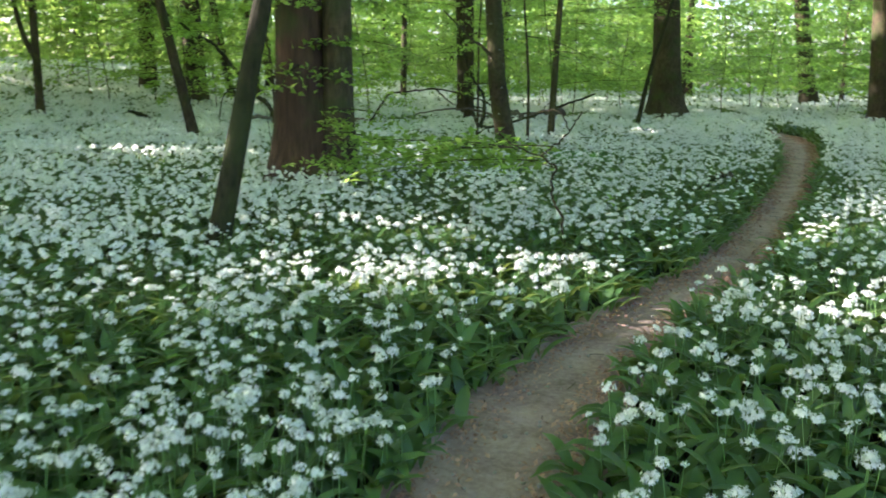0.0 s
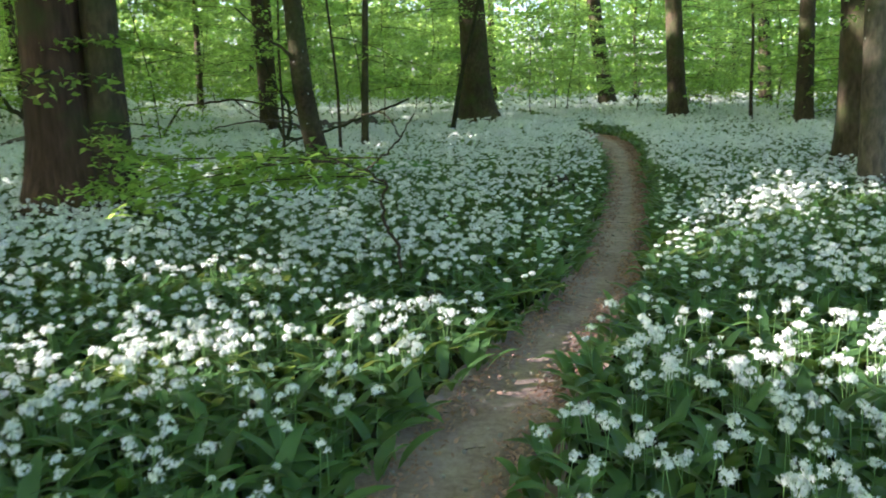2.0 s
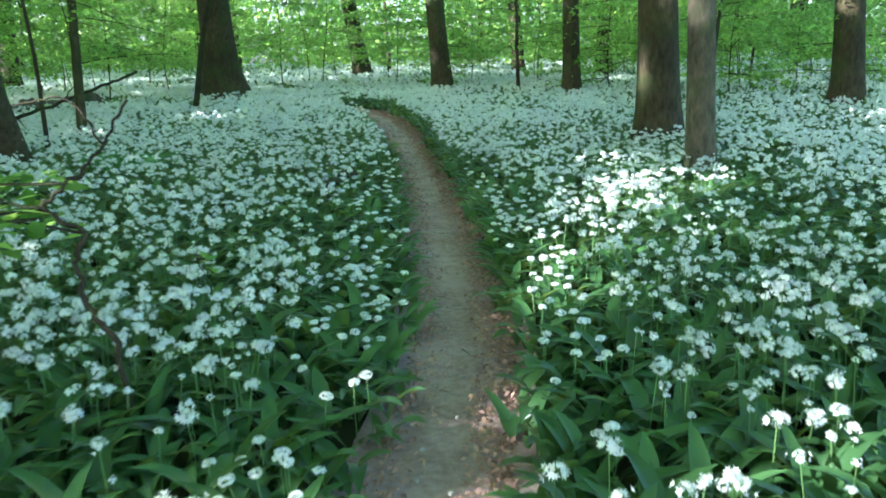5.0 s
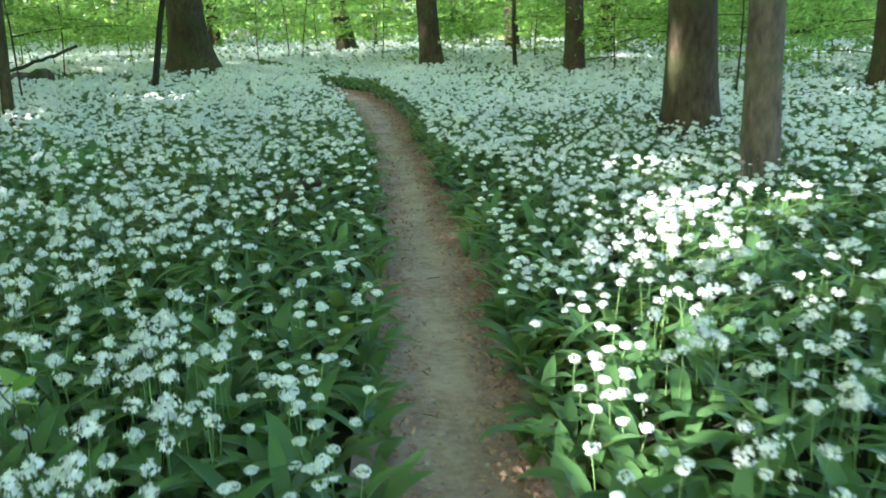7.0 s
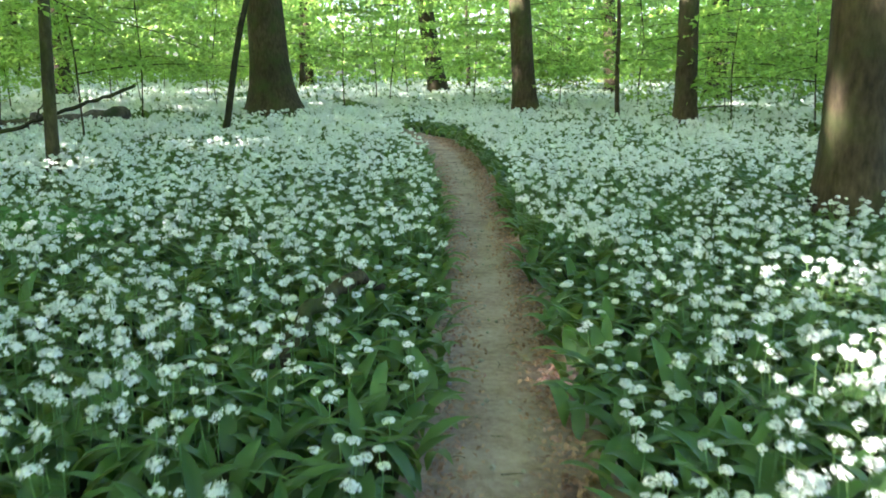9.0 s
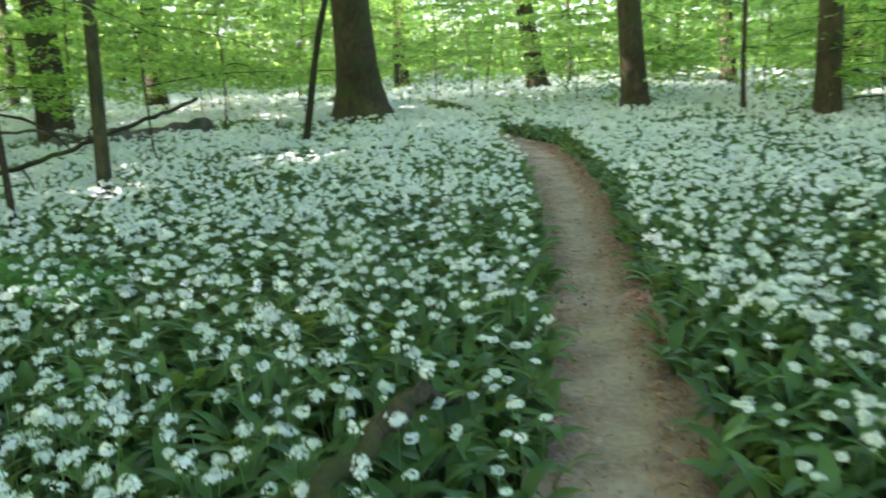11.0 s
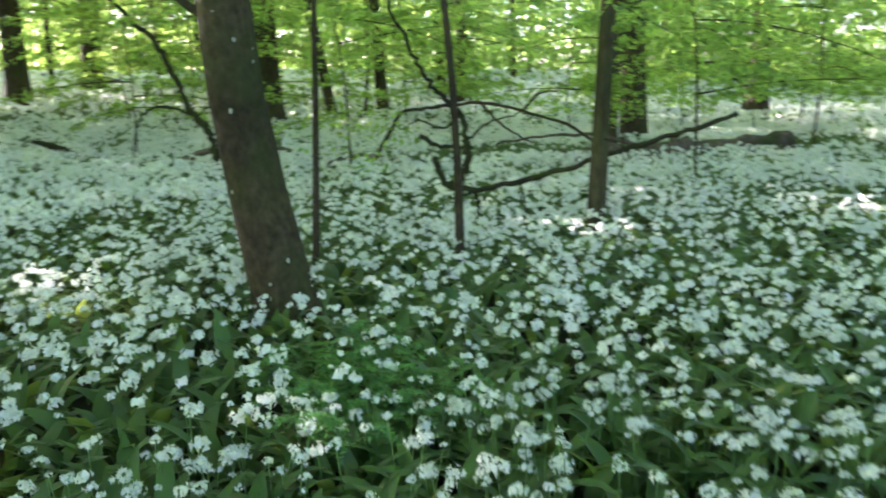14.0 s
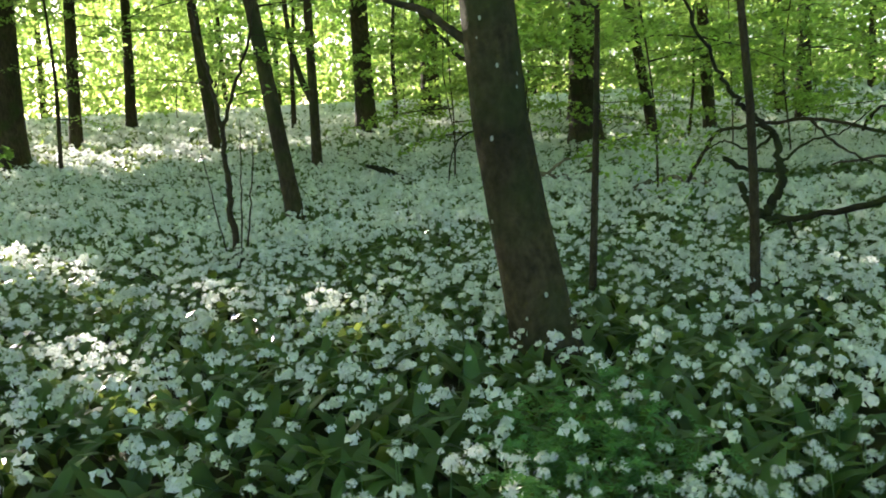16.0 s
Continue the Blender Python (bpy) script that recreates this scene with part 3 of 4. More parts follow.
# low young beech at the foot of the massive beech
tree("young_beech", -2.2, 10.25, 0.02, (-0.04, 0.02), "low young beech with flat leafy twigs before a massive trunk", "young tree", height=1.25, mat=M_TWIG, flare=0.1,
     sprays=11, spray_z=(0.45, 1.2), spray_len=(0.5, 1.25), leaf=0.085, crown=0, bend=0.04, group="understorey beeches", per=50)

# woods further off: more stems and understorey
for q in range(46):
    while True:
        a = rng.uniform(-0.9, 2.2)
        d = rng.uniform(24, 58)
        x, y = 1.5 - math.sin(a) * d, 12 + math.cos(a) * d
        if abs(x - np.interp(y, LINE[:, 1], LINE[:, 0])) > 1.5 and abs(a + 0.05) > 0.12 and to_tree(x, y) > 3:
            break
    tree("beech_tree", x, y, rng.uniform(0.18, 0.55), (rng.normal(0, 0.04), rng.normal(0, 0.04)), "distant beech in the leafy depth of the wood", group="distant beeches", flare=0.4, sprays=26, spray_z=(0.8, 6.5), spray_len=(1.4, 3.2),
         leaf=0.2, crown=120, per=52)

# ---- leaves of the wood all round, and unseen ones added for shade ----


def far_leaves(n, r0, r1, z0, z1, a0, a1, size):
    a = rng.uniform(a0, a1, n)
    d = rng.uniform(r0, r1, n)
    p = np.stack([1 - np.sin(a) * d, 14 + np.cos(a) * d, rng.uniform(z0, z1, n)], 1)
    p[:, 2] += ground_z(p[:, 0], p[:, 1])
    w = np.sin(p[:, 0] * 0.55) + np.sin(p[:, 1] * 0.48 + 1) + np.sin(p[:, 2] * 0.9 + p[:, 0] * 0.3) + rng.normal(0, 0.7, n)
    w += 0.9 * np.sin(p[:, 0] * 1.7 + p[:, 1] * 0.6) * np.sin(p[:, 2] * 2.6 + p[:, 1] * 0.9)
    p = p[((w > -0.75) | (z0 > 10)) & shading(p, 0.15)]
    return leaf_mesh(p, size, 1.1)


def foliage(name, blocks, label):
    vs, fs, n = [], [], 0
    for v, t in blocks:
        vs.append(v)
        fs.append(t + n)
        n += len(v)
    return tagged(new(name, mesh_of(name, np.concatenate(vs), np.concatenate(fs), M_BEECH)), label, "foliage", kind="stuff")


def sun_blocker(n, a0, a1, b0, b1, size):
    """Unseen slab of leaves added on the sun's side to keep the walk in shade: a stretch of floor along and across the
    sun's way.
    """
    a, b, d = rng.uniform(a0, a1, n), rng.uniform(b0, b1, n), rng.uniform(16, 32, n)
    side = np.array((-AWAY[1], AWAY[0]))
    xy = np.array((1.0, 12.0)) + AWAY * (a + d)[:, None] + side * b[:, None]
    p = np.column_stack([xy, 0.3 + d * math.tan(SUN_EL) + rng.normal(0, 0.2, n)])
    return leaf_mesh(p[shading(p, 0.22)], size, 1.1)


foliage("distant_woods", [
    far_leaves(112000, 38, 64, 0.2, 8.5, -1.3, 1.15, 0.36),
    far_leaves(13000, 66, 82, 0, 13, -1.3, 1.3, 1.0),
    far_leaves(26000, 44, 66, 8, 17, -1.3, 1.15, 0.6),
    far_leaves(76000, 36, 60, 0.1, 9.0, 1.15, 2.3, 0.28),
    far_leaves(17000, 60, 76, 0, 15, 1.2, 2.3, 0.9),
    far_leaves(16000, 48, 66, 0, 16, 2.6, 4.98, 0.8),
], "bright green leaves of the distant beech wood")
# out of view overhead, added to block sun and sky
foliage("shade_canopy", [
    sun_blocker(31000, -15, 14, -16, 17, 0.6),
    sun_blocker(13000, -15, 25, -55, -16, 0.6),
    far_leaves(28000, 0, 40, 12, 22, -3.15, 0.9, 0.75),
    far_leaves(2500, 0, 22, 12, 22, 0.9, 2.2, 0.75),
    far_leaves(6000, 0, 40, 12, 22, 2.2, 3.15, 0.75),
], "unseen high beech leaves added to shade the walk")

# ---- wild garlic ----
WALKED = LINE[(LINE[:, 1] > 1.0) & (LINE[:, 1] < 14.5)]


def to_walk(x, y):
    """Distance from the stretch of path that is walked."""
    best = np.full(len(x), 1e9)
    for qx, qy in WALKED[::14]:
        best = np.minimum(best, (x - qx) ** 2 + (y - qy) ** 2)
    return np.sqrt(best)


def scatter(density, inner, outer, box):
    """Places off the path and clear of stems, between two distances from the walk."""
    x0, x1, y0, y1 = box
    n = int(density * (x1 - x0) * (y1 - y0))
    x, y = rng.uniform(x0, x1, n), rng.uniform(y0, y1, n)
    d = to_walk(x, y)
    soft = d + rng.normal(0, 0.25, n)
    ok = (soft >= inner) & (soft < outer) & (off_path(x, y) > 0.02)
    return x[ok], y[ok]


def blades(x, y, length, width, sections, fold):
    """Arching strap leaves. Returns vertices and quads."""
    n = len(x)
    az = rng.uniform(0, 2 * math.pi, n)
    L = length * rng.uniform(0.7, 1.25, n) * (0.74 + 0.26 * np.clip(off_path(x, y) / 0.3, 0, 1))
    W = width * rng.uniform(0.75, 1.2, n)
    e0 = rng.uniform(0.85, 1.45, n)
    e1 = rng.uniform(-1.0, 0.35, n)
    s = np.linspace(0, 1, sections)
    el = e0[:, None] + (e1 - e0)[:, None] * s[None, :] ** 0.9
    step = L[:, None] / (sections - 1)
    h = np.concatenate([np.zeros((n, 1)), np.cumsum(np.cos(el[:, :-1]) * step, 1)], 1)
    v = np.concatenate([np.zeros((n, 1)), np.cumsum(np.sin(el[:, :-1]) * step, 1)], 1)
    z0 = ground_z(x, y)
    c = np.stack([x[:, None] + np.cos(az)[:, None] * h, y[:, None] + np.sin(az)[:, None] * h, z0[:, None] + v + 0.03], -1)
    prof = np.sin(math.pi * (0.06 + 0.94 * s) ** 0.9) ** 0.8 * 0.5 if sections > 4 else np.sin(math.pi * (0.12 + 0.88 * s) ** 0.85) * 0.5
    prof[0], prof[-1] = 0.08, 0.02
    side = np.stack([-np.sin(az), np.cos(az), np.zeros(n)], -1)[:, None, :] * (W[:, None] * prof[None, :])[..., None]
    up = np.zeros_like(c)
    up[..., 2] = (W[:, None] * prof[None, :]) * 0.45
    if fold:
        vs = np.stack([c - side + up, c, c + side + up], 2)
        m = 3
    else:
        vs = np.stack([c - side, c + side], 2)
        m = 2
    b = (np.arange(n) * sections * m)[:, None, None]
    i, j = np.meshgrid(np.arange(sections - 1), np.arange(m - 1), indexing="ij")
    q = np.stack([i * m + j, i * m + j + 1, (i + 1) * m + j + 1, (i + 1) * m + j], -1).reshape(1, -1, 4)
    return vs.reshape(-1, 3), (b + q).reshape(-1, 4)


def umbels(x, y, florets, radius, star, height):
    """Round heads of white star flowers. Returns vertices, faces and the heads' centres."""
    n = len(x)
    c = np.stack([x, y, ground_z(x, y) + height * rng.uniform(0.72, 1.15, n)], 1)
    R = radius * rng.choice([0.5, 0.7, 0.9, 1.05, 1.25], n) * rng.uniform(0.9, 1.1, n)
    k = np.arange(florets)
    th = k * 2.39996
    cz = 1 - 1.35 * (k + 0.5) / florets
    sz = np.sqrt(np.maximum(0, 1 - cz ** 2))
    d = np.stack([np.cos(th) * sz, np.sin(th) * sz, cz * 0.55], 1)[None] + rng.normal(0, 0.24, (n, florets, 3))
    p = c[:, None, :] + d * R[:, None, None] * rng.uniform(0.55, 1.25, (n, florets, 1))
    d = d / np.linalg.norm(d, axis=2, keepdims=True)
    ref = np.where(np.abs(d[..., 2:3]) > 0.8, np.array([1.0, 0, 0]), np.array([0, 0, 1.0]))
    u = np.cross(d, ref)
    u /= np.linalg.norm(u, axis=2, keepdims=True)
    w = np.cross(d, u)
    S = (star * R / radius)[:, None, None]
    spin = rng.uniform(0, 2, (n, florets, 1))
    if florets > 12:
        # six pointed petals: three slender rhombs across one another
        vs = []
        for q in range(3):
            a = spin + q * 1.0472
            e, f = u * np.cos(a) + w * np.sin(a), w * np.cos(a) - u * np.sin(a)
            m = p + d * 0.0012 * q
            vs += [m + e * S + d * 0.3 * S, m + f * S * 0.27, m - e * S + d * 0.3 * S, m - f * S * 0.27]
        faces = np.arange(n * florets * 12).reshape(-1, 4)
    else:
        vs = [p + (u * np.cos(spin + q * 2.0944) + w * np.sin(spin + q * 2.0944)) * S + d * 0.25 * S for q in range(3)]
        faces = np.arange(n * florets * 3).reshape(-1, 3)
    return np.stack(vs, 2).reshape(-1, 3), faces, c


def stalks(c, x, y, w):
    n = len(x)
    a = rng.uniform(0, math.pi, n)
    o = np.stack([np.cos(a), np.sin(a), np.zeros(n)], 1) * w
    foot = np.stack([x + rng.normal(0, 0.03, n), y + rng.normal(0, 0.03, n), ground_z(x, y)], 1)
    o2 = np.stack([-o[:, 1], o[:, 0], o[:, 2]], 1) * 1.0
    ring = [o, -0.5 * o + 0.87 * o2, -0.5 * o - 0.87 * o2]
    vs = np.stack([foot + r for r in ring] + [c + r for r in ring], 1).reshape(-1, 3)
    b = (np.arange(n) * 6)[:, None, None]
    q = np.array([[0, 1, 4, 3], [1, 2, 5, 4], [2, 0, 3, 5]])[None]
    return vs, (b + q).reshape(-1, 4)


def thick(x, y, far):
    """Flowering is patchy: 0 to 1."""
    v = 0.5 + 0.22 * (np.sin(x * 1.9 + np.sin(y * 1.3)) + np.sin(y * 2.3 + np.sin(x * 1.7 + 2))) + 0.12 * np.sin(x * 5.1 + y * 3.7)
    broad = np.sin(x * 0.61 + 1.3 * np.sin(y * 0.37)) * np.sin(y * 0.53 + 1.1 * np.sin(x * 0.41 + 1))
    return np.clip(v * 1.2 + 0.08 + 0.3 * np.minimum(broad, 0.1) * np.where(far & (x > -8), 2.0, 0.8), np.where(far & (x > -8), 0.22, 0.42), 1) * np.where(far & (x > -6), np.where((x > 4) & (y > 17), 0.5, 0.72), 1.0)


def bare(x, y):
    """True on the trampled, twiggy strip round the fallen log, where little flowers."""
    a, b = np.array((-7.2, 22.3)), np.array((-3.5, 27.6))
    d = b - a
    u = np.clip(((x - a[0]) * d[0] + (y - a[1]) * d[1]) / (d @ d), 0, 1)
    far = np.hypot(x - a[0] - u * d[0], y - a[1] - u * d[1])
    return far < 1.1 + 0.35 * np.sin(x * 2.3 + y * 1.1)


NEAR = []         # flowers of the stretch beside the walked path, set singly
leaf_v, leaf_f, flow_v, flow_f, stem_v, stem_f = [], [], [], [], [], []
count = [0, 0, 0]


def grow(store_v, store_f, which, v, f):
    store_v.append(v)
    store_f.append(f + count[which])
    count[which] += len(v)


ZONES = [  # inner, outer, box, leaves per m2, (length, width, sections, fold), flowers per m2, (florets, radius, star)
    (0, 3.2, (-2.5, 7.0, -2.0, 18.5), 250, (0.28, 0.062, 6, True), 122, (17, 0.0192, 0.0128)),
    (3.2, 8.5, (-8, 12, -8, 24), 150, (0.29, 0.078, 4, False), 142, (11, 0.021, 0.0165)),
    (8.5, 20, (-19, 20, -12, 36), 64, (0.35, 0.095, 4, False), 128, (4, 0.026, 0.035)),
    (20, 34, (-34, 28, 0, 50), 22, (0.42, 0.16, 3, False), 50, (3, 0.03, 0.057)),
    (34, 60, (-52, 42, 9, 74), 5, (0.46, 0.3, 3, False), 14, (3, 0.05, 0.1)),
]
for inner, outer, box, dl, (L, W, sec, fold), df, (nf, R, star) in ZONES:
    x, y = scatter(dl, inner, outer, box)
    some = ~bare(x, y) | (rng.uniform(0, 1, len(x)) < 0.35)
    x, y = x[some], y[some]
    grow(leaf_v, leaf_f, 0, *blades(x, y, L, W, sec, fold))
    x, y = scatter(df * 0.5, inner, outer, box)
    twins = rng.uniform(0, 1, len(x)) < 0.75
    more = rng.uniform(0, 1, len(x)) < 0.45
    x = np.concatenate([x, x[twins] + rng.normal(0, 0.07, twins.sum()), x[more] + rng.normal(0, 0.12, more.sum())])
    y = np.concatenate([y, y[twins] + rng.normal(0, 0.07, twins.sum()), y[more] + rng.normal(0, 0.12, more.sum())])
    ok = (rng.uniform(0, 1, len(x)) < thick(x, y, inner > 8)) & (off_path(x, y) > np.where(y > 24, 0.0, 0.08)) & ~(bare(x, y) & (rng.uniform(0, 1, len(x)) > 0.06))
    x, y = x[ok], y[ok]
    if inner == 0:
        edge = off_path(x, y)
        pick = np.flatnonzero((y > 7.2) & (y < 13.6) & (edge < 1.6))
        pick = pick[np.argsort(edge[pick])][:300]
        NEAR = list(zip(x[pick], y[pick]))
        rest = np.ones(len(x), bool)
        rest[pick] = False
        x, y = x[rest], y[rest]
    v, t, c = umbels(x, y, nf, R, star, 0.31)
    grow(flow_v, flow_f, 1, v, t)
    if outer < 4:
        grow(stem_v, stem_f, 2, *stalks(c, x, y, 0.0022))
garlic = thing("wild_garlic", (0, 0, 0), "dense carpet of flowering wild garlic with white umbels", "wild garlic", kind="stuff")
tagged(part("foliage", mesh_of("garlic_leaves", np.concatenate(leaf_v), np.concatenate(leaf_f), M_GARLIC), garlic, "broad glossy dark green leaves"), kind="stuff")
tagged(part("flower", mesh_of("garlic_flowers", np.concatenate(flow_v), flow_f, M_PETAL), garlic, "round white star-flower heads"), kind="stuff")
tagged(part("stalk", mesh_of("garlic_stalks", np.concatenate(stem_v), np.concatenate(stem_f), M_STALK), garlic, "pale green flower stalks"), kind="stuff")


# the plants that the path passes nearest: single stalks with their flower heads, and single leaves
def floret_head(seed):
    """One round head of six-petalled stars on short rays, about its own middle."""
    r = np.random.default_rng(seed)
    n, R = 17 + seed % 5, 0.0155 + 0.0015 * (seed % 4)
    k = np.arange(n)
    cz = 1 - 1.25 * (k + 0.5) / n
    sz = np.sqrt(1 - cz ** 2)
    d = np.stack([np.cos(k * 2.39996) * sz, np.sin(k * 2.39996) * sz, cz * 0.7], 1) + r.normal(0, 0.12, (n, 3))
    vs, fs = [], []
    for q in range(n):
        w = d[q] / np.linalg.norm(d[q])
        c = d[q] * R * r.uniform(0.8, 1.15)
        u = np.cross(w, (0.3, 0.8, 0.5))
        u /= np.linalg.norm(u)
        b = np.cross(w, u)
        spin = r.uniform(0, 1)
        for p in range(6):
            a = spin + p * math.pi / 3
            e, side = u * math.cos(a) + b * math.sin(a), b * math.cos(a) - u * math.sin(a)
            m = len(vs)
            vs += [c, c + e * 0.006 + side * 0.0025 + w * 0.002, c + e * 0.0105 + w * 0.003, c + e * 0.006 - side * 0.0025 + w * 0.002]
            fs.append((m, m + 1, m + 2, m + 3))
    return mesh_of("flower_head", vs, np.array(fs), M_PETAL)


HEADS = [floret_head(q) for q in range(8)]
STALKS = [mesh_of("stalk", *tube(smooth_line([(0, 0, 0), (0.008 * math.cos(q), 0.008 * math.sin(q), 0.14), (0, 0, 0.29 + 0.014 * q)], 5), np.linspace(0.0026, 0.002, 5), 5), M_STALK, True) for q in range(4)]
for q, (x, y) in enumerate(NEAR):
    stalk = part("stalk", STALKS[q % 4], garlic)
    stalk.location = (x, y, 0)
    stalk.rotation_euler = (rng.normal(0, 0.09), rng.normal(0, 0.09), rng.uniform(0, 6.28))
    stalk.scale = (1, 1, rng.uniform(0.56, 0.85))
    head = part("flower_head", HEADS[q % 8], stalk)
    head.location = (0, 0, 0.29 + 0.014 * (q % 4))
LEAVES = []
for q in range(8):
    v, f = blades(np.array([0.0]), np.array([60.0]), 0.27 + 0.01 * (q % 3), 0.06, 7, True)
    LEAVES.append(mesh_of("leaf", v - np.array([0, 60.0, 0]), f, M_GARLIC, True))
lx, ly = scatter(60, 0, 1.5, (1.0, 4.4, 7.0, 13.8))
near = np.argsort(off_path(lx, ly))[:300]
for q, (x, y) in enumerate(zip(lx[near], ly[near])):
    leaf = part("leaf", LEAVES[q % 8], garlic)
    leaf.location = (x, y, 0)
    leaf.rotation_euler = (0, 0, rng.uniform(0, 6.28))
    leaf.scale = (rng.uniform(0.55, 0.85),) * 3

# ---- litter on the path ----
n = 15000
yy = rng.uniform(1, 24, n)
cx = np.interp(yy, LINE[:, 1], LINE[:, 0])
sd = np.sign(rng.normal(0.5, 1, n)) * half_width(yy) * rng.uniform(0.03, 1.3, n) ** 0.42
v, t = leaf_mesh(np.stack([cx + sd, yy, 0.03 + rng.uniform(0, 0.016, n)], 1), 0.03, 0.45, 0.55)
tagged(new("leaf_litter", mesh_of("leaf_litter", v, t, M_LITTER)), "dry brown leaf scraps along the path edges", "leaf litter", kind="stuff")

pieces = []
for q in range(110):
    y = rng.uniform(4, 22)
    x = float(np.interp(y, LINE[:, 1], LINE[:, 0])) + rng.uniform(-1.15, 1.15) * float(half_width(y))
    a, L = rng.uniform(0, 6.28), rng.uniform(0.02, 0.1)
    d = np.array([math.cos(a), math.sin(a), 0]) * L / 2
    mid = np.array([x, y, 0.036])
    pieces.append(tube([mid - d, mid + np.array([-d[1], d[0], 0]) * rng.normal(0, 0.2), mid + d], np.array([1, 0.9, 0.6]) * rng.uniform(0.0012, 0.003), 5))
v, f = joined(pieces)
tagged(new("twig_litter", mesh_of("twig_litter", v, f, M_TWIG, True)), "thin broken twigs scattered over the trodden path", "twigs", kind="stuff")
pieces = []
for q in range(420):
    y = rng.uniform(4, 20)
    x = float(np.interp(y, LINE[:, 1], LINE[:, 0])) + rng.uniform(-1.1, 1.1) * float(half_width(y))
    r = rng.uniform(0.004, 0.013)
    mid = np.array([x, y, 0.03])
    pieces.append(tube([mid + (0, 0, -r * 0.6), mid + (r * 0.2, 0, 0), mid + (0, r * 0.1, r * 0.55)], np.array([0.8, 1.0, 0.55]) * r, 7, 0, 0.15, q))
v, f = joined(pieces)
tagged(new("stone_litter", mesh_of("stone_litter", v, f, M_STONE, True)), "small pale stones pressed into the path", "stones", kind="stuff")

# ---- fallen wood ----


def limb_thing(name, lines, label, category, mat, sides=8):
    """Fallen or crooked wood: smooth tapered limbs, one part each. lines: points, thick radius, thin radius."""
    first = Vector(lines[0][0][0])
    root = thing(name, first, label, category)
    for q, (pts, r0, r1) in enumerate(lines):
        c = smooth_line(np.asarray(pts, float) - np.array(first), 6 * len(pts))
        c[1:-1] += rng.normal(0, 0.22 * r0 + 0.003, (len(c) - 2, 3))
        v, f = tube(c, np.linspace(r0, r1, len(c)) * rng.uniform(0.88, 1.12, len(c)), sides, 0, 0.07, q + len(pts))
        part("limb" if q else "stem", mesh_of("limb", v, f, mat, True), root)
    return root


limb_thing("fallen_limb", [
    ([(-3.34, 17.96, 0.72), (-3.32, 18.0, 0.6), (-3.28, 18.11, 0.45), (-3.15, 18.3, 0.41), (-2.75, 18.5, 0.5), (-2.08, 18.74, 0.72), (-1.6, 19.2, 0.92), (-1.17, 19.61, 1.11)], 0.03, 0.022),
    ([(-3.28, 18.11, 0.44), (-3.24, 18.22, 0.53), (-3.22, 18.29, 0.73), (-3.22, 18.27, 0.87), (-3.24, 18.23, 1.11), (-3.28, 18.11, 1.22), (-3.32, 18.0, 1.36), (-3.37, 17.86, 1.51), (-3.43, 17.71, 1.82), (-3.5, 17.5, 2.3)], 0.042, 0.012),
    ([(-3.39, 17.82, 0.94), (-3.32, 18.0, 0.84), (-3.2, 18.34, 0.81)], 0.024, 0.016),
    ([(-3.15, 18.3, 0.41), (-3.1, 18.32, 0.2), (-3.08, 18.3, -0.02)], 0.02, 0.015),
    ([(-2.08, 18.74, 0.72), (-1.9, 18.5, 0.9), (-1.6, 18.3, 0.95)], 0.012, 0.005),
    ([(-3.22, 18.27, 0.87), (-3.05, 18.4, 1.05), (-2.85, 18.55, 1.12), (-2.6, 18.6, 1.3)], 0.013, 0.004),
    ([(-3.24, 18.23, 1.11), (-3.4, 18.1, 1.0), (-3.6, 18.0, 1.08), (-3.8, 17.95, 0.98)], 0.014, 0.004),
    ([(-3.15, 18.3, 0.41), (-3.3, 18.2, 0.3), (-3.38, 18.12, 0.12)], 0.014, 0.008),
    ([(-2.75, 18.5, 0.5), (-2.6, 18.4, 0.35), (-2.5, 18.3, 0.2)], 0.01, 0.005),
], "dead fallen limb with crooked dark branches over garlic", "branch", M_MOSSY)
limb_thing("fallen_limb", [
    ([(-7.2, 20.1, 0.02), (-6.75, 20.2, 0.7), (-6.5, 20.28, 1.02), (-6.1, 20.44, 1.07), (-5.46, 20.79, 1.14), (-4.92, 21.03, 1.02), (-4.22, 21.36, 0.76), (-3.9, 21.6, 0.3), (-3.8, 21.7, 0.0)], 0.028, 0.016),
    ([(-5.46, 20.79, 1.12), (-5.1, 20.9, 0.8), (-4.7, 20.95, 0.62)], 0.02, 0.008),
    ([(-4.92, 21.03, 1.0), (-4.5, 20.8, 1.25), (-4.0, 20.6, 1.3)], 0.022, 0.008),
], "arched dark dead branch lying on the forest floor", "branch", M_TWIG)
limb_thing("fallen_log", [([(-6.3, 23.0, 0.1), (-5.6, 23.65, 0.17), (-4.95, 24.35, 0.22), (-4.6, 24.8, 0.27), (-3.85, 26.6, 0.3)], 0.17, 0.18),
                          ([(-5.0, 24.3, 0.25), (-5.5, 23.7, 0.5), (-6.2, 23.2, 0.55), (-6.9, 22.6, 0.4)], 0.04, 0.015)],
           "weathered grey fallen log among wild garlic", "log", M_LOG, 12)
limb_thing("fallen_branch", [([(1.93, 11.85, 0.05), (2.04, 12.25, 0.25), (2.15, 12.62, 0.3), (2.23, 12.9, 0.27), (2.38, 13.3, 0.05)], 0.045, 0.025)], "brown dead branch lying in the garlic beside the path", "branch", M_TWIG)
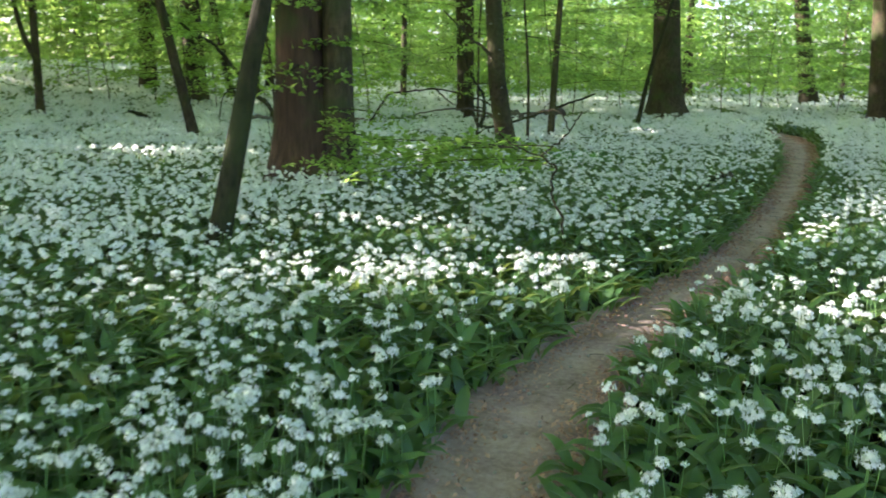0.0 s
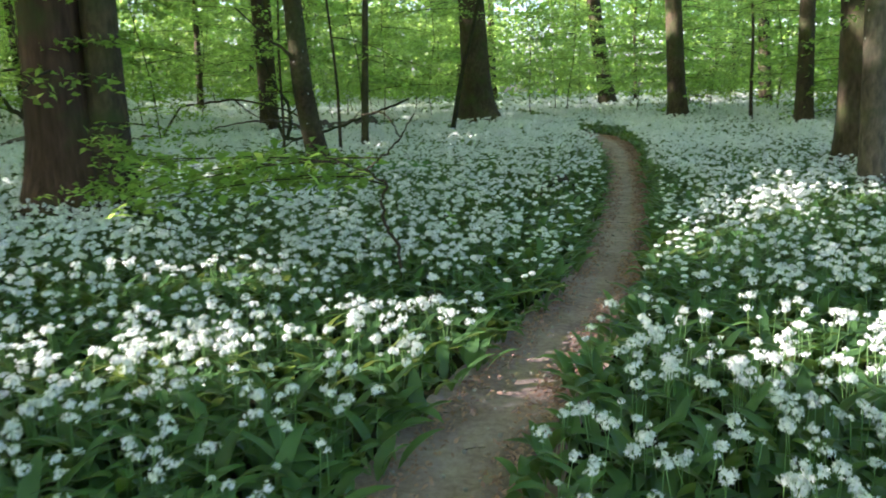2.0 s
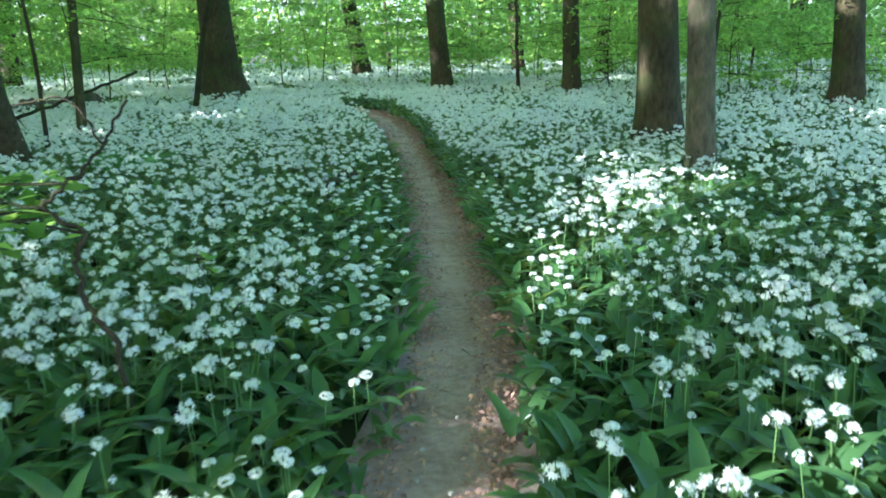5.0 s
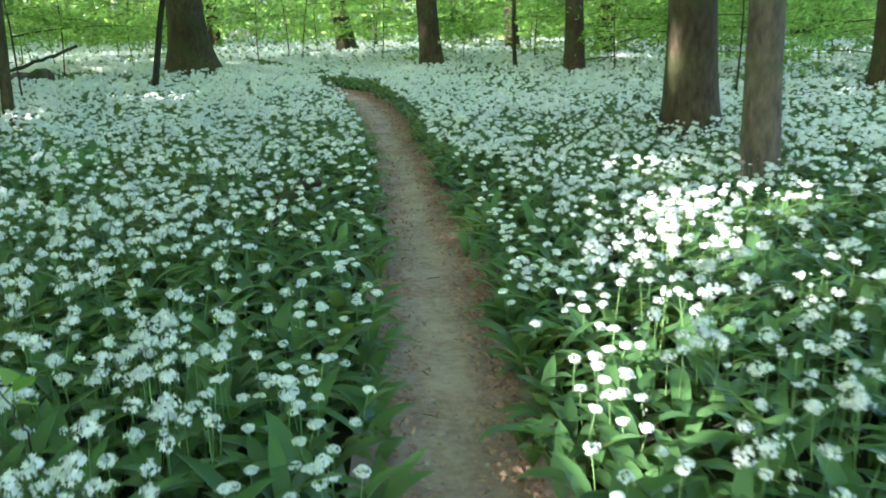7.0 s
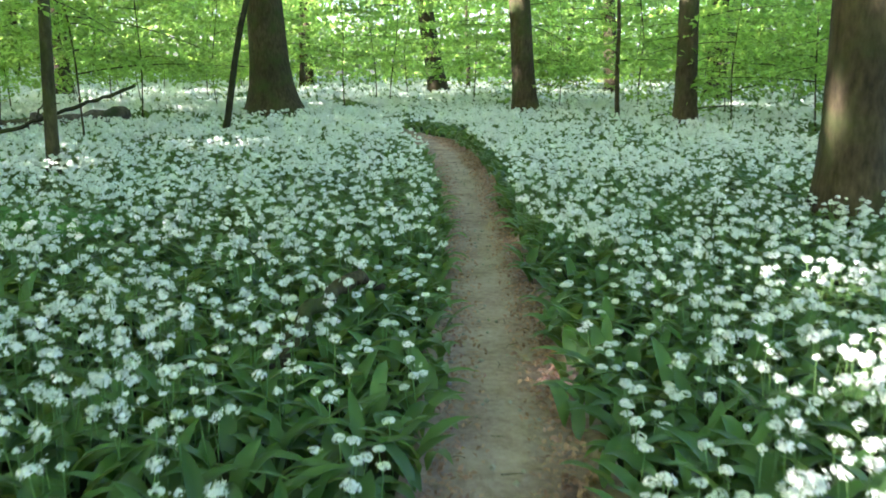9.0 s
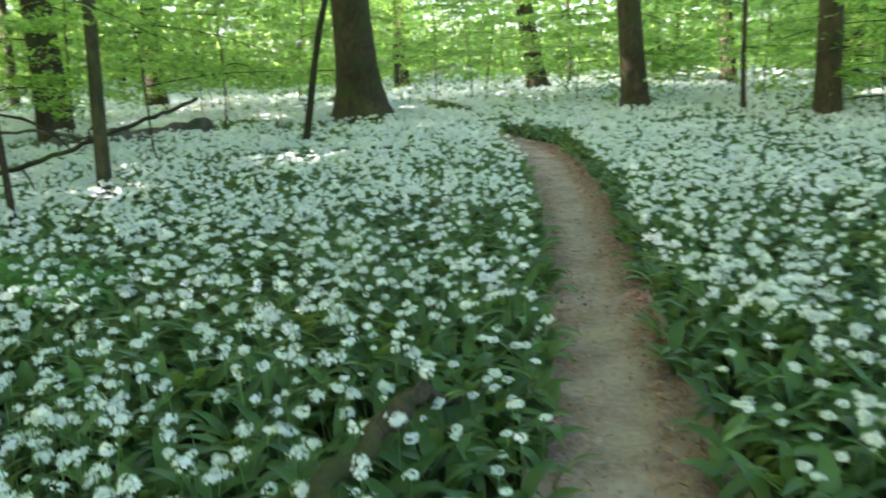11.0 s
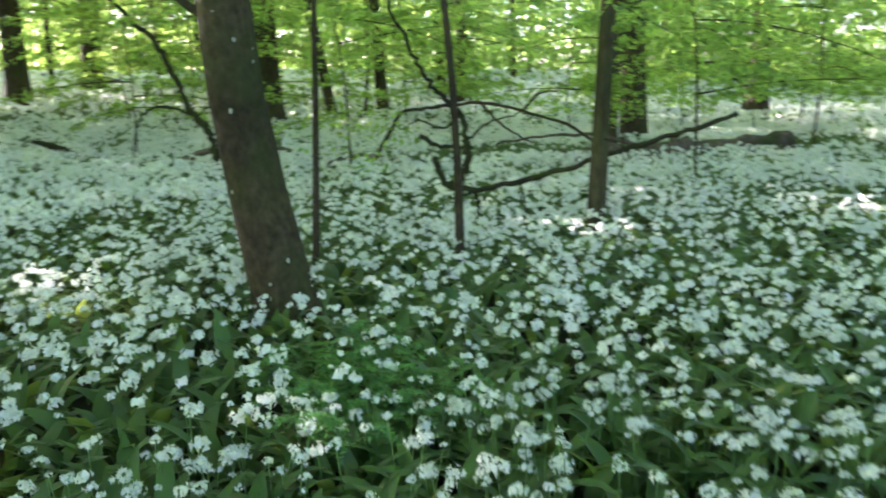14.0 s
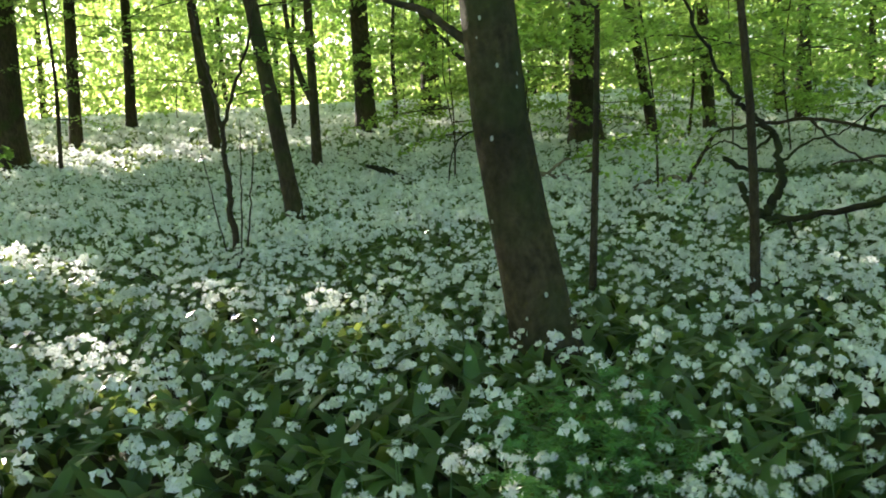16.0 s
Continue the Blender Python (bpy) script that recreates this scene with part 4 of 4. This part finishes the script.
limb_thing("fallen_branch", [([(-9.9, 18.6, 0.3), (-9.6, 19.0, 0.45), (-9.36, 19.69, 0.33), (-9.2, 20.0, 0.4), (-9.1, 20.4, 0.2)], 0.05, 0.03), ([(-9.5, 19.3, 0.38), (-9.2, 19.5, 0.62), (-9.0, 19.9, 0.7)], 0.03, 0.012)],
           "pale bleached dead branch on the forest floor", "branch", M_DEAD)
limb_thing("dead_limb", [
    ([(-8.75, 18.6, 0.1), (-8.85, 18.6, 0.5), (-9.01, 18.59, 0.8), (-9.4, 18.57, 1.02), (-9.78, 18.56, 1.48), (-10.15, 18.54, 1.91), (-10.51, 18.5, 2.24), (-10.95, 18.46, 2.45), (-11.8, 18.3, 3.0), (-12.6, 18.2, 3.7), (-13.5, 18.2, 4.6)], 0.06, 0.03),
    ([(-9.4, 18.57, 1.02), (-9.62, 18.15, 1.15), (-9.75, 17.85, 0.9), (-9.8, 17.7, 0.1)], 0.02, 0.01),
    ([(-9.28, 18.6, 1.0), (-9.14, 18.86, 1.34), (-9.15, 18.81, 2.03)], 0.018, 0.006),
], "dark dead limb leaning up from a heap of fallen wood", "branch", M_MOSSY)
limb_thing("fallen_branch", [([(-7.7, 19.6, 0.24), (-7.53, 20.02, 0.33), (-7.38, 20.43, 0.35), (-7.3, 20.9, 0.24)], 0.06, 0.04)], "short pale piece of dead wood among flowers", "branch", M_DEAD)
limb_thing("fallen_branch", [([(-11.9, 17.0, 0.62), (-11.8, 17.3, 0.5), (-11.6, 17.7, 0.25)], 0.03, 0.09)], "dark broken stump of a dead branch", "branch", M_MOSSY)


def twiggy(name, stems, sprays, label, mat, leaf, leaf_mat, per=26):
    """A small sapling by its stems, with a few leafy twigs. sprays: origin, azimuth, length."""
    root = limb_thing(name, stems, label, "sapling", mat, 6)
    o = np.array(root.location)
    pts = []
    for p, az, L in sprays:
        c, ln = spray_points(np.array(p, float) - o, az, L, per)
        pts.append(c)
        v, f = tube(ln, np.linspace(0.006, 0.002, 6), 5)
        part("branch", mesh_of("branch", v, f, M_TWIG, True), root)
    v, t = leaf_mesh(np.concatenate(pts), leaf, 0.35)
    part("crown", mesh_of("crown", v, t, leaf_mat), root)
    return root


twiggy("sapling", [
    ([(1.34, 8.1, 0.0), (1.33, 8.1, 0.37), (1.25, 8.12, 0.51), (1.22, 8.12, 0.7), (1.26, 8.12, 0.8), (1.13, 8.15, 0.88), (1.2, 8.15, 0.95), (1.28, 8.13, 1.02), (1.36, 8.12, 1.1), (1.46, 8.1, 1.25)], 0.013, 0.005),
    ([(1.13, 8.15, 0.88), (0.9, 8.1, 0.95), (0.6, 8.0, 0.97)], 0.007, 0.003),
    ([(1.36, 8.12, 1.1), (1.2, 8.3, 1.25), (0.95, 8.5, 1.22)], 0.006, 0.003),
], [((1.13, 8.15, 0.88), 3.0, 1.1), ((1.0, 8.15, 0.92), 2.5, 0.9), ((0.9, 8.1, 0.95), 3.5, 1.0), ((1.25, 8.12, 0.8), 2.9, 0.8), ((0.9, 8.1, 0.95), 3.1, 1.5), ((1.2, 8.15, 0.97), 2.7, 1.5), ((1.1, 8.15, 0.85), 3.4, 1.4), ((0.6, 8.0, 0.97), 3.0, 1.2), ((0.6, 8.0, 0.95), 3.35, 1.1)],
    "small crooked sapling with thin brown stem and fresh leaves", M_TWIG, 0.095, M_BEECH, 85)
twiggy("sapling", [([(1.5, 9.24, 0.0), (1.48, 9.22, 0.25), (1.43, 9.2, 0.42)], 0.004, 0.002)], [((1.43, 9.2, 0.42), 0.4, 0.08)], "tiny seedling with bright yellow-green leaves", M_TWIG, 0.095, M_BRIGHT, 4)
twiggy("sapling", [
    ([(-5.53, 13.97, 0.0), (-5.53, 13.96, 0.6), (-5.54, 13.95, 1.06), (-5.54, 13.94, 1.4), (-5.56, 13.89, 1.83), (-5.59, 13.82, 2.3), (-5.62, 13.75, 3.2)], 0.034, 0.01),
    ([(-5.54, 13.94, 1.4), (-5.5, 14.05, 1.72), (-5.43, 14.25, 2.26), (-5.4, 14.4, 3.0)], 0.02, 0.008),
    ([(-5.5, 14.02, 0.0), (-5.45, 14.12, 0.7), (-5.42, 14.2, 1.3)], 0.01, 0.004),
    ([(-5.55, 13.9, 0.1), (-5.6, 13.8, 0.8), (-5.6, 13.72, 1.4)], 0.008, 0.003),
    ([(-5.52, 14.0, 0.2), (-5.48, 14.06, 0.9), (-5.47, 14.1, 1.5)], 0.008, 0.003),
], [((-5.56, 13.89, 1.83), 4.4, 0.7), ((-5.5, 14.05, 1.72), 1.4, 0.7), ((-5.59, 13.82, 2.3), 4.9, 0.8), ((-5.43, 14.25, 2.26), 1.9, 0.8)],
    "forked brown sapling with thin shoots at its foot", M_TWIG, 0.07, M_BRIGHT, 30)


# ---- soft feathery plants between the garlic ----
def feathery(name, x, y, r, fronds, label):
    """Low clump of finely cut leaves."""
    root = thing(name, (x, y, float(ground_z(x, y))), label, "plant", "feathery plants")
    pts = []
    for q in range(fronds):
        az = rng.uniform(0, 2 * math.pi)
        L = rng.uniform(0.5, 1.0) * r
        s = np.linspace(0.15, 1, 16)
        h = 0.30 * np.sin(s * 2.2) * rng.uniform(0.7, 1.1)
        for k, (u, hh) in enumerate(zip(s, h)):
            for side in (-1, 1):
                for m in range(3):
                    w = side * (0.02 + 0.025 * m) * (1.1 - u)
                    pts.append((np.cos(az) * u * L - np.sin(az) * w, np.sin(az) * u * L + np.cos(az) * w, hh))
    v, t = leaf_mesh(np.array(pts), 0.03, 0.4, 0.35)
    part("foliage", mesh_of("foliage", v, t, M_FEATHER), root)


M_FEATHER = leafy("feathery_leaf", (0.07, 0.17, 0.05), (0.13, 0.29, 0.09), (0.24, 0.48, 0.1), 0.4, 0.35)
for x, y, r in [(-0.3, 14.45, 0.34), (-0.05, 14.5, 0.3), (-0.5, 14.6, 0.28), (-0.55, 14.95, 0.34), (-0.2, 14.8, 0.32), (0.1, 14.3, 0.28), (0.15, 14.75, 0.3)]:
    feathery("feathery_plant", x, y, r, 14, "pale green clump of finely cut leaves among garlic")
